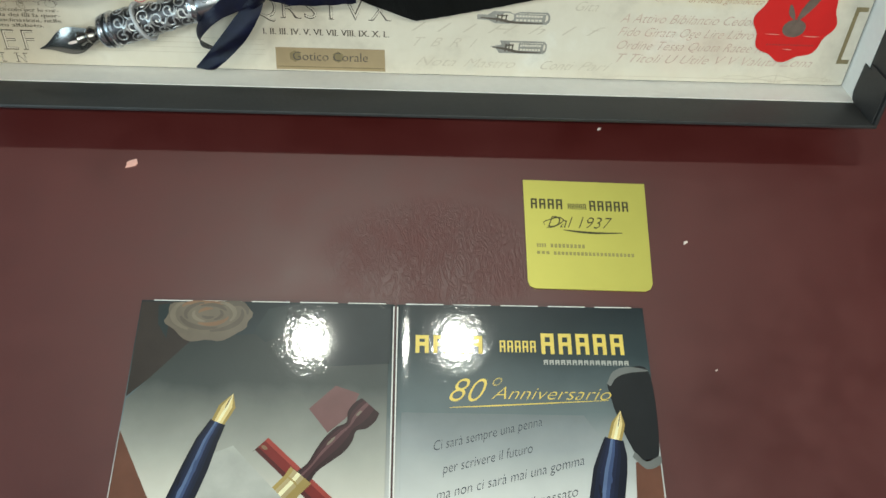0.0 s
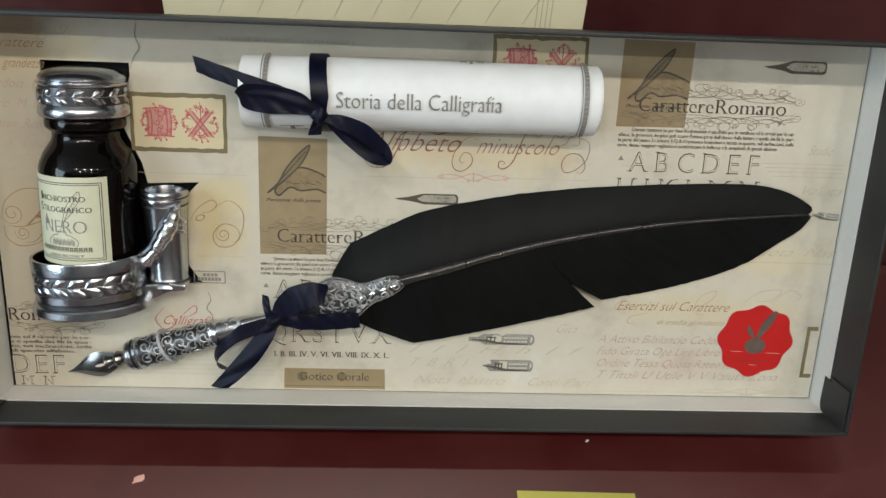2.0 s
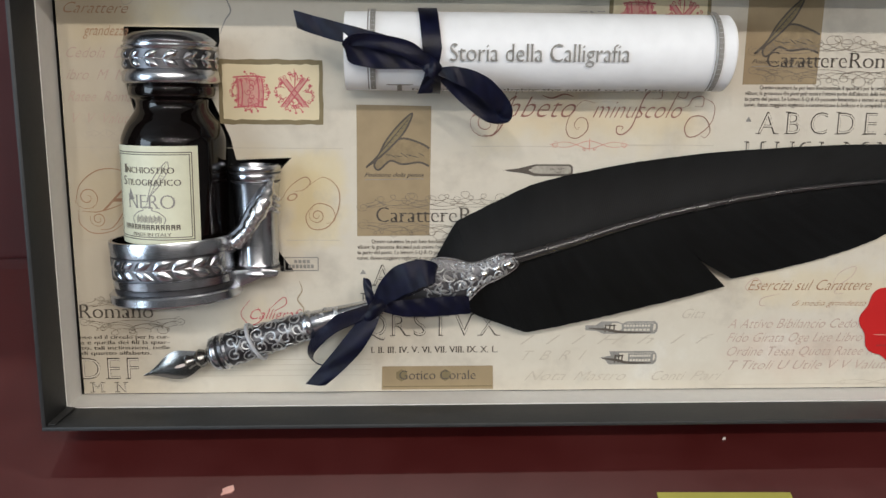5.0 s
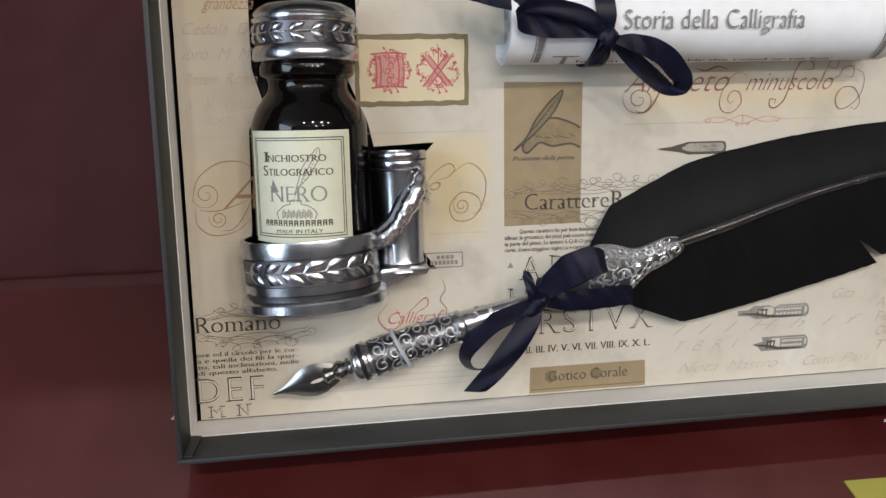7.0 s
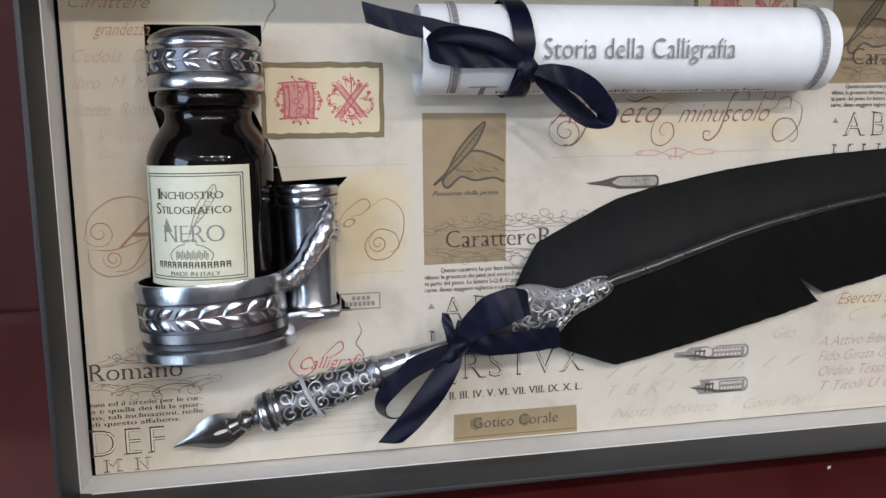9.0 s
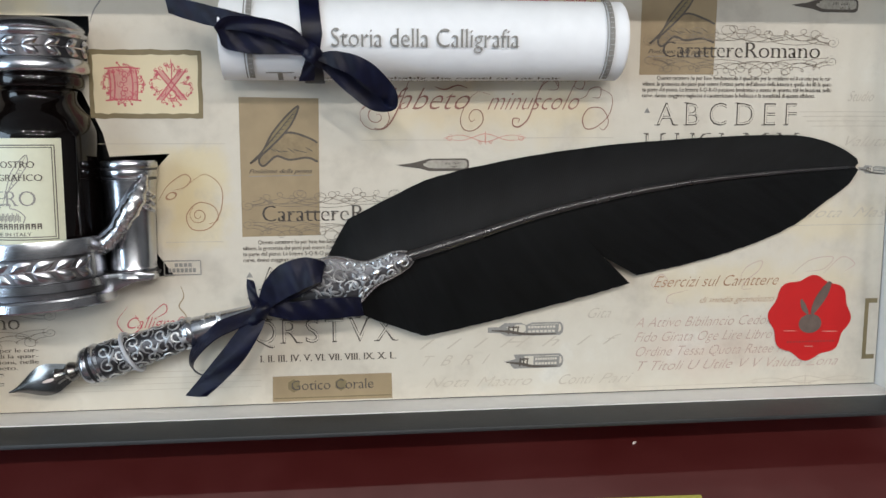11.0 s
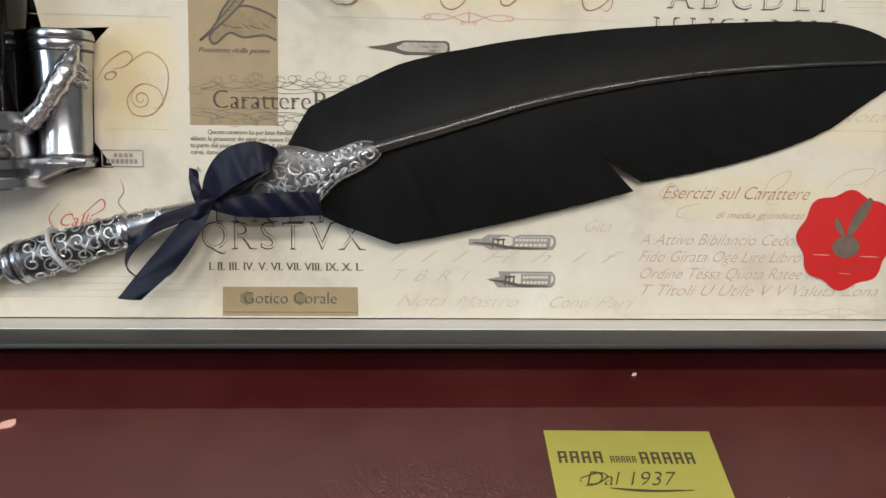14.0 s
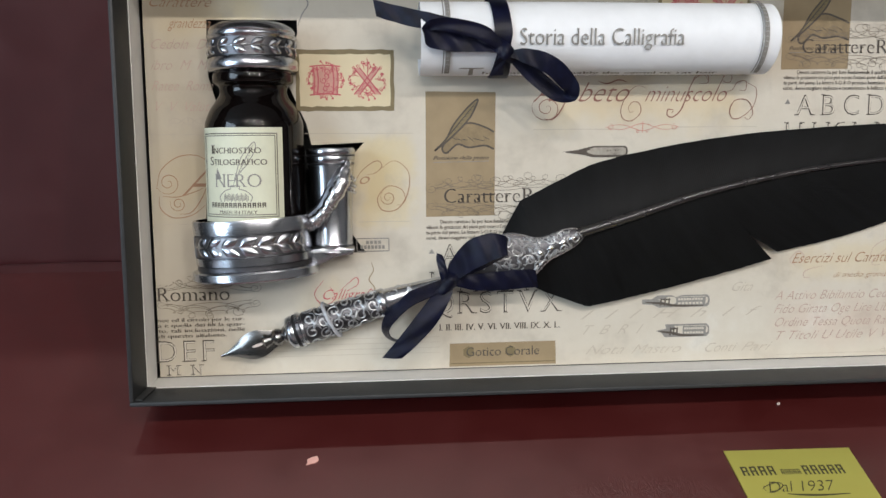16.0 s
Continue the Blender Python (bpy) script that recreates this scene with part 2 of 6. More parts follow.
SEAL_GREY = plain("grey_green_foil_print", (0.16, 0.12, 0.10), 0.4, metal=0.3, vary=0.25, scale=300)
NOTE_YELLOW = plain("yellow_note_paper", (0.56, 0.53, 0.115), 0.40, metal=0.5, vary=0.05, scale=60, Specular_IOR_Level=0.8)
NOTE_INK = plain("olive_black_ink", (0.06, 0.055, 0.02), 0.6)
NOTE_FAINT = plain("faint_olive_ink", (0.30, 0.27, 0.09), 0.6)
GOLD = plain("yellow_gold_print", (0.72, 0.56, 0.12), 0.35, vary=0.1, Coat_Weight=0.4)
FLAKE = plain("pink_paint_flake", (0.75, 0.42, 0.36), 0.6)
PALE_FLAKE = plain("pale_dust_flake", (0.70, 0.60, 0.55), 0.6)
PLASTER = plain("dim_shop_wall", (0.20, 0.20, 0.20), 0.8, vary=0.05, scale=6)
CEILING_PAINT = plain("white_ceiling_paint", (0.80, 0.80, 0.78), 0.8, vary=0.03, scale=5)
FLOOR_TILE = plain("grey_floor", (0.35, 0.33, 0.31), 0.5, vary=0.15, scale=4)
LAMP_TRIM = plain("white_lamp_trim", (0.8, 0.8, 0.8), 0.4)

# ---- building helpers (millimetres) ----
BOX = FRAME @ Matrix.Translation((0, 0.3362, 0.0795))     # origin at the foot of the box's printed sheet
V = Vector


def on_face(u, v, c=0.0):
    """A place on the leaning box: u along it, v up its face, c out towards the viewer."""
    return V((u, -c, v))


def on_table(x, y, h=0.0):
    return V((x, y, h))


def thing(name, m, label, category, group="", kind=""):
    ob = new(name)
    ob.empty_display_size = 0.01
    ob.matrix_world = m
    return tagged(ob, label, category, group, kind)


def part(name, bm, material, parent, label="", smooth=True, sharp=38):
    """Links a bmesh, drawn in millimetres, as one mesh object under a thing or a part."""
    bmesh.ops.scale(bm, vec=(Z, Z, Z), verts=bm.verts)
    mesh = bpy.data.meshes.new(name)
    bm.to_mesh(mesh)
    bm.free()
    if smooth:
        mesh.polygons.foreach_set("use_smooth", [True] * len(mesh.polygons))
        mesh.set_sharp_from_angle(angle=radians(sharp))
    mesh.materials.append(material)
    ob = new(name, mesh)
    if parent:
        ob.parent = parent
    return tagged(ob, label)


def catmull(pts, n):
    """n+1 tuples along a smooth line through the given tuples."""
    pts = [tuple(p) for p in pts]
    ext = [tuple(2 * a - b for a, b in zip(pts[0], pts[1]))] + pts + [tuple(2 * a - b for a, b in zip(pts[-1], pts[-2]))]
    out = []
    for k in range(n + 1):
        s = k / n * (len(pts) - 1)
        i = min(int(s), len(pts) - 2)
        t = s - i
        p0, p1, p2, p3 = ext[i:i + 4]
        out.append(tuple(0.5 * (2 * b + (c - a) * t + (2 * a - 5 * b + 4 * c - d) * t * t + (3 * b - a - 3 * c + d) * t ** 3) for a, b, c, d in zip(p0, p1, p2, p3)))
    return out


def block(bm, x0, x1, y0, y1, z0, z1, bevel=0.0):
    r = bmesh.ops.create_cube(bm, size=1)
    for v in r["verts"]:
        v.co = V(((x0 + x1) / 2 + v.co.x * (x1 - x0), (y0 + y1) / 2 + v.co.y * (y1 - y0), (z0 + z1) / 2 + v.co.z * (z1 - z0)))
    if bevel:
        bmesh.ops.bevel(bm, geom=list({e for v in r["verts"] for e in v.link_edges}), offset=bevel, segments=2, affect="EDGES", profile=0.5)
    return bm


def revolve(bm, profile, to, steps=64, a0=0.0, a1=360.0):
    """Turns (radius, height) round an axis; to(radius * cos, radius * sin, height) places it."""
    closed = abs(a1 - a0) > 359
    n = steps if closed else steps + 1
    rings = []
    for k in range(n):
        a = radians(a0 + (a1 - a0) * k / steps)
        rings.append([bm.verts.new(to(r * math.cos(a), r * math.sin(a), h)) for r, h in profile])
    for k in range(steps):
        p, q = rings[k], rings[(k + 1) % n]
        for j in range(len(profile) - 1):
            bm.faces.new((p[j], q[j], q[j + 1], p[j + 1]))
    bmesh.ops.remove_doubles(bm, verts=bm.verts, dist=1e-4)
    bmesh.ops.recalc_face_normals(bm, faces=bm.faces)
    return bm


def tube(bm, pts, radii, steps=10):
    """A round bar along points, closed at both ends."""
    pts = [V(p) for p in pts]
    rings = []
    side = None
    for i, p in enumerate(pts):
        d = (pts[min(i + 1, len(pts) - 1)] - pts[max(i - 1, 0)]).normalized()
        if side is None:
            side = d.orthogonal().normalized()
        side = (side - d * side.dot(d)).normalized()
        other = d.cross(side)
        r = radii[i] if isinstance(radii, (list, tuple)) else radii
        rings.append([bm.verts.new(p + r * (math.cos(2 * math.pi * k / steps) * side + math.sin(2 * math.pi * k / steps) * other)) for k in range(steps)])
    for a, b in zip(rings, rings[1:]):
        for k in range(steps):
            bm.faces.new((a[k], a[(k + 1) % steps], b[(k + 1) % steps], b[k]))
    bm.faces.new(rings[0][::-1])
    bm.faces.new(rings[-1])
    bmesh.ops.recalc_face_normals(bm, faces=bm.faces)
    return bm


def sheet(bm, grid, thick):
    """A sheet with thickness over a grid of places; its UV runs along (u) and across (v), in units of the grid."""
    n, m = len(grid), len(grid[0])
    uv = bm.loops.layers.uv.verify()
    top, low = [], []
    for i in range(n):
        ta, lo = [], []
        for j in range(m):
            a = grid[min(i + 1, n - 1)][j] - grid[max(i - 1, 0)][j]
            b = grid[i][min(j + 1, m - 1)] - grid[i][max(j - 1, 0)]
            nn = a.cross(b)
            nn = nn.normalized() if nn.length > 1e-9 else V((0, -1, 0))
            ta.append(bm.verts.new(grid[i][j] + nn * thick / 2))
            lo.append(bm.verts.new(grid[i][j] - nn * thick / 2))
        top.append(ta), low.append(lo)

    def quad(vs, st):
        f = bm.faces.new(vs)
        for lp, (s, t) in zip(f.loops, st):
            lp[uv].uv = (s, t)

    for i in range(n - 1):
        for j in range(m - 1):
            s0, s1, t0, t1 = i / (n - 1), (i + 1) / (n - 1), j / (m - 1), (j + 1) / (m - 1)
            quad((top[i][j], top[i + 1][j], top[i + 1][j + 1], top[i][j + 1]), ((s0, t0), (s1, t0), (s1, t1), (s0, t1)))
            quad((low[i][j], low[i][j + 1], low[i + 1][j + 1], low[i + 1][j]), ((s0, t0), (s0, t1), (s1, t1), (s1, t0)))
    for i in range(n - 1):
        for j in (0, m - 1):
            bm.faces.new((top[i][j], low[i][j], low[i + 1][j], top[i + 1][j]))
    for j in range(m - 1):
        for i in (0, n - 1):
            bm.faces.new((top[i][j], top[i][j + 1], low[i][j + 1], low[i][j]))
    bmesh.ops.recalc_face_normals(bm, faces=bm.faces)
    return bm


def ribbon(bm, pts, n=40, thick=0.35, across=9, cup=0.0, shift=0.0, crumple=0.4):
    """A cloth band: rows of (u, v, c, and the half width's u, v, c)."""
    grid = []
    for i, (u, v, c, hu, hv, hc) in enumerate(catmull(pts, n)):
        row = []
        for j in range(across):
            s = 2 * j / (across - 1) - 1
            row.append(on_face(u + hu * s, v + hv * s, c + shift + hc * s + cup * (1 - s * s) + crumple * math.sin(i * .55 + 2.6 * s + u * .3)))
        grid.append(row)
    return sheet(bm, grid, thick)


def flat(bm, outline, to, h):
    """A filled outline."""
    bm.faces.new([bm.verts.new(to(a, b, h)) for a, b in outline])
    return bm


def plate(bm, outline, to, h0, h1):
    """An outline with thickness."""
    lo = [bm.verts.new(to(a, b, h0)) for a, b in outline]
    hi = [bm.verts.new(to(a, b, h1)) for a, b in outline]
    bm.faces.new(hi)
    bm.faces.new(lo[::-1])
    for k in range(len(lo)):
        bm.faces.new((lo[k], lo[(k + 1) % len(lo)], hi[(k + 1) % len(lo)], hi[k]))
    bmesh.ops.recalc_face_normals(bm, faces=bm.faces)
    return bm


def stroke(bm, pts, width, to, h, n=0, taper=True):
    """A pen stroke: thin at its ends when tapered."""
    if n:
        pts = catmull(pts, n)
    L, R = [], []
    for i, (a, b) in enumerate(pts):
        (a0, b0), (a1, b1) = pts[max(i - 1, 0)], pts[min(i + 1, len(pts) - 1)]
        d = math.hypot(a1 - a0, b1 - b0) or 1
        w = width / 2 * ((0.35 + 0.65 * math.sin(math.pi * i / (len(pts) - 1))) if taper else 1)
        ox, oy = -(b1 - b0) / d * w, (a1 - a0) / d * w
        L.append(bm.verts.new(to(a + ox, b + oy, h)))
        R.append(bm.verts.new(to(a - ox, b - oy, h)))
    for i in range(len(pts) - 1):
        bm.faces.new((R[i], R[i + 1], L[i + 1], L[i]))
    return bm


def spiral(a, b, r0, r1, start, turns, squash=1.0, lean=0.0, n=26):
    out = []
    for k in range(n + 1):
        t = k / n
        r, w = r0 + (r1 - r0) * t, radians(start + 360 * turns * t)
        y = r * math.sin(w) * squash
        out.append((a + r * math.cos(w) + lean * y, b + y))
    return out


def bar(bm, a0, a1, b0, b1, to, h):
    return flat(bm, [(a0, b0), (a1, b0), (a1, b1), (a0, b1)], to, h)


def text_lines(bm, a0, a1, b_top, pitch, rows, size, to, h, rng, last=1.0):
    """Small print as word bars."""
    for r in range(rows):
        a = a0 + (rng.uniform(3, 8) if r == 0 else 0)
        end = a0 + (a1 - a0) * (last if r == rows - 1 else 1)
        while a < end - 0.8:
            w = min(rng.uniform(1.2, 5.0), end - a)
            b = b_top - r * pitch
            x = a
            while x < a + w - 0.3:
                up = rng.choice((1.0, 1.0, 1.0, 1.45))
                form = rng.random()
                low = b - size
                if form < .45:
                    bar(bm, x, x + 0.26, low, low + size * 0.62 * up, to, h)
                elif form < .75:
                    bar(bm, x, x + 0.5, low + size * .42, low + size * .62, to, h)
                    bar(bm, x, x + 0.2, low, low + size * .42, to, h)
                else:
                    bar(bm, x, x + 0.5, low, low + size * .18, to, h)
                    bar(bm, x + .1, x + 0.3, low + size * .18, low + size * .62 * up, to, h)
                x += 0.66
            a += w + 0.9
    return bm


def letter_bars(bm, a0, a1, b0, b1, count, to, h, rng):
    """A name that is not lettered: one plain bar for each of its characters."""
    step = (a1 - a0) / count
    for k in range(count):
        bar(bm, a0 + k * step, a0 + (k + 0.74) * step, b0, b1, to, h)
    return bm


def word_bars(a0, a1, b0, b1, count, to, h, material, parent):
    """Tiny lettering that stays plain: a bar for each character, each a part."""
    step = (a1 - a0) / count
    for k in range(count):
        part("word_bar", bar(bmesh.new(), a0 + k * step, a0 + (k + .74) * step, b0, b1, to, h), material, parent, smooth=False)


def single_bars(a0, a1, b0, b1, count, to, h, material, parent):
    """The same, each bar a part of its own: a frame of strokes, open in the middle."""
    step = (a1 - a0) / count
    for k in range(count):
        p, q = a0 + k * step, a0 + (k + 0.74) * step
        w = (q - p) * 0.30
        bm = bmesh.new()
        bar(bm, p, p + w, b0, b1, to, h)
        bar(bm, q - w, q, b0, b1, to, h)
        bar(bm, p + w, q - w, b1 - w, b1, to, h)
        bar(bm, p + w, q - w, b0 + (b1 - b0) * .4, b0 + (b1 - b0) * .4 + w, to, h)
        bmesh.ops.remove_doubles(bm, verts=bm.verts, dist=1e-3)
        part("name_bar", bm, material, parent, smooth=False)


# type styles: thinning of the strokes, the broad pen's throw (across, up), length of the serifs
STYLES = {"": (0.0, (0.0, 0.0), 0.0), "roman": (-0.025, (0.046, 0.0), 0.070), "text": (-0.012, (0.050, 0.0), 0.070),
          "gothic": (-0.020, (0.042, 0.032), 0.026), "script": (-0.022, (0.008, 0.020), 0.0), "pen": (-0.020, (0.012, 0.026), 0.0)}


def lettering(text, a, b, height, to, h, parent, material, width=None, shear=0.0, weight=0.0, turn=0.0, name="lettering", label="", style=""):
    """Words in the built-in font, their foot at (a, b), capitals of that height, stretched to the width and cut to a type style."""
    thin, (throw_x, throw_y), serif = STYLES[style]
    curve = bpy.data.curves.new("words", "FONT")
    curve.body, curve.size, curve.offset, curve.resolution_u = text, 1.0, weight + thin, 3
    tmp = bpy.data.objects.new("words", curve)
    scene.collection.objects.link(tmp)
    mesh = tmp.evaluated_get(bpy.context.evaluated_depsgraph_get()).to_mesh()
    bm = bmesh.new()
    bm.from_mesh(mesh)
    bpy.data.objects.remove(tmp)
    bpy.data.curves.remove(curve)
    bmesh.ops.triangulate(bm, faces=bm.faces)
    feet = []
    if serif:
        for e in bm.edges:
            p, q = e.verts[0].co, e.verts[1].co
            if len(e.link_faces) == 1 and abs(p.y - q.y) < 0.006 and 0.03 < abs(p.x - q.x) < 0.15:
                inner = e.link_faces[0].calc_center_median().y
                feet.append((min(p.x, q.x), max(p.x, q.x), p.y, 1 if inner > p.y else -1))
    xs = [v.co.x for v in bm.verts]
    x0, x1 = min(xs), max(xs)
    sy = height / 0.70
    sx = width / (x1 - x0) if width else sy
    ct, st = math.cos(radians(turn)), math.sin(radians(turn))

    def place(x, y, lift):
        x, y = (x - x0 + shear * y) * sx, y * sy
        return to(a + x * ct - y * st, b + x * st + y * ct, h + lift)

    glyphs = [([v.co.copy() for v in f.verts]) for f in bm.faces]
    for v in bm.verts:
        v.co = place(v.co.x, v.co.y, 0)
    if throw_x or throw_y:
        for tri in glyphs:
            bm.faces.new([bm.verts.new(place(p.x + throw_x, p.y + throw_y, 0.02)) for p in tri])
    for p, q, y, up in feet:
        ring = [(p - serif, y), (q + serif + throw_x, y), (q + throw_x + serif * .4, y + up * 0.034), (p - serif * .4, y + up * 0.034)]
        bm.faces.new([bm.verts.new(place(x, yy + (throw_y if up < 0 else 0), 0.04)) for x, yy in ring[::up]])
    return part(name, bm, material, parent, label, smooth=False)


# ---- the setting ----
def slab(name, x0, x1, y0, y1, z0, z1, material, label, category):
    bm = block(bmesh.new(), x0, x1, y0, y1, z0, z1)
    ob = part(name, bm, material, None, label, smooth=False)
    return tagged(ob, label, category, kind="structure")


WALL_Y = 456.0
slab("display_shelf", -1600, 1600, -480, WALL_Y, -30, 0, LEATHER, "maroon leatherette covered display shelf, creased and glossy", "shelf")
slab("wall_panel", -1600, 1600, WALL_Y + 0.6, WALL_Y + 24, -30, 300, PANEL_LEATHER, "plum leatherette back panel behind the gift box", "wall")


def seam_fold():
    """The rolled leather edge where the shelf meets the back panel, slightly wavy and worn."""
    bm, rings = bmesh.new(), []
    for i in range(641):
        x = -1600 + 5 * i
        dy, dz = .5 * math.sin(x * .021) + .3 * math.sin(x * .093 + 1), .22 * math.sin(x * .047) + .14 * math.sin(x * .17)
        ring = [(-9.5, .02), (-7.5, .5 + dz * .3), (-4.5, .9 + dz * .6), (-2.4, 1.25 + dz), (-1.2, 1.1 + dz), (-.7, .4), (-.6, .02)]
        rings.append([bm.verts.new((x, WALL_Y + y + dy * (y > -8), z)) for y, z in ring])
    for p, q in zip(rings, rings[1:]):
        for j in range(6):
            bm.faces.new((p[j], q[j], q[j + 1], p[j + 1]))
    bmesh.ops.recalc_face_normals(bm, faces=bm.faces)
    ob = part("seam_trim", bm, PANEL_LEATHER, None, sharp=80)
    tagged(ob, "rolled maroon leatherette edge along the back panel", "trim", kind="structure")


seam_fold()
slab("wall_north", -2600, 2600, 1500, 1560, -780, 1720, PLASTER, "dim grey shop wall", "wall")
slab("wall_south", -2600, 2600, -3260, -3200, -780, 1720, PLASTER, "dim grey shop wall", "wall")
slab("wall_west", -2660, -2600, -3200, 1500, -780, 1720, PLASTER, "dim grey shop wall", "wall")
slab("wall_east", 2600, 2660, -3200, 1500, -780, 1720, PLASTER, "dim grey shop wall", "wall")
slab("floor", -2600, 2600, -3200, 1500, -840, -780, FLOOR_TILE, "grey shop floor", "floor")
slab("ceiling", -2600, 2600, -3200, 1500, 1720, 1780, CEILING_PAINT, "white painted shop ceiling", "ceiling")

first_trim = None
for row_y, row_x, row_power in LAMP_ROWS:
    for lamp_x in row_x:
        spot = Matrix.Translation((lamp_x, row_y, CEIL))
        if first_trim is None:
            first_trim = thing("downlight", spot, "round white recessed ceiling downlight", "lamp", "ceiling downlights")
            part("trim_ring", revolve(bmesh.new(), [(50, 0), (50, -9), (54, -11), (66, -5), (68, 0)], lambda x, y, z: V((x, y, z)), 40), LAMP_TRIM, first_trim)
        else:
            copy_thing(first_trim, spot)

# ---- gift box with its printed insert ----
import itertools
U0, U1, V0, V1 = -188.4, 205.5, -2.0, 174.0
C_BACK, C_FRONT, C_FOLD, WALL = -16.0, 34.0, 14.2, 1.8
gift_box = thing("gift_box", BOX, "open black paper-wrapped gift box with white lining, leaning back", "box")


def box_walls():
    walls = [  # u0, u1, v0, v1
        ("bottom_wall", U0, U1, V0, V0 + WALL), ("top_wall", U0, U1, V1 - WALL, V1),
        ("side_wall", U0, U0 + WALL, V0 + WALL, V1 - WALL), ("side_wall", U1 - WALL, U1, V0 + WALL, V1 - WALL)]
    for name, u0, u1, v0, v1 in walls:
        w = part(name, block(bmesh.new(), u0, u1, -C_FRONT, -C_BACK - 1.6, v0, v1, 0.5), BLACK_WRAP, gift_box)
        t = 0.4
        if name == "bottom_wall":
            lining = (u0 + WALL, u1 - WALL, v1, v1 + t)
        elif name == "top_wall":
            lining = (u0 + WALL, u1 - WALL, v0 - t, v0)
        elif u0 == U0:
            lining = (u1, u1 + t, v0 + t, v1 - t)
        else:
            lining = (u0 - t, u0, v0 + t, v1 - t)
        part("lining", block(bmesh.new(), lining[0], lining[1], -C_FOLD, 1.0, lining[2], lining[3]), WHITE_LINING, w, "white lining paper", smooth=False)
    part("back_panel", block(bmesh.new(), U0, U1, -C_BACK - 1.6, -C_BACK, V0, V1, 0.4), BLACK_WRAP, gift_box)
    # turned-in corners of the wrapping, one torn to a step
    bm = plate(bmesh.new(), [(2.0, 13.0), (2.0, 33.0), (22.0, 33.0), (22.0, 16.2), (20.0, 17.5), (20.0, 11.2), (6.0, 10.6), (3.6, 11.6)],
               lambda a, b, h: V((U1 - WALL - h, -b, V0 + WALL + a - 2)), 0.45, 0.9)
    part("corner_tab", bm, BLACK_WRAP, gift_box, "torn black turned-in corner", smooth=False)
    bm = plate(bmesh.new(), [(0.2, 14.6), (4, 15.4), (3, 33), (0.2, 33)], lambda a, b, h: V((U0 + WALL + a, -b, V0 + WALL + h)), 0.45, 0.9)
    part("corner_tab", bm, BLACK_WRAP, gift_box, smooth=False)


box_walls()

HOLE = [(-159, 153.5), (-159, 130), (-156, 119), (-161, 108), (-162, 72), (-164, 60), (-162, 48), (-130, 47), (-116, 50), (-104, 54), (-94, 54),
        (-100.4, 63), (-99.6, 96), (-94, 102), (-116.5, 101), (-118.5, 110), (-122, 118), (-126, 127), (-124, 140), (-121.3, 148), (-121.3, 153.5)]


SCROLL_HOLE = [(-67, 133.4), (-67, 155.8), (80, 155.8), (80, 133.4)]


def printed_insert():
    bm = bmesh.new()
    edges = []
    rim = [(U0 + 3.7, 0.8), (U1 - 2.9, 0.8), (U1 - 2.9, V1 - 2.6), (U0 + 3.7, V1 - 2.6)]
    for loop in (rim, HOLE, SCROLL_HOLE):
        vs = [bm.verts.new(on_face(a, b, 0)) for a, b in loop]
        edges += [bm.edges.new((vs[k], vs[(k + 1) % len(vs)])) for k in range(len(vs))]
    bmesh.ops.triangle_fill(bm, edges=edges, use_beauty=True, normal=(0, -1, 0))
    r = bmesh.ops.extrude_face_region(bm, geom=bm.faces[:])
    for e in r["geom"]:
        if isinstance(e, bmesh.types.BMVert):
            e.co.y += 1.2
    bmesh.ops.recalc_face_normals(bm, faces=bm.faces)
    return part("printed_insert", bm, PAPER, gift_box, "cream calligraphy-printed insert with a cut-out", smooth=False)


insert = printed_insert()
F = on_face


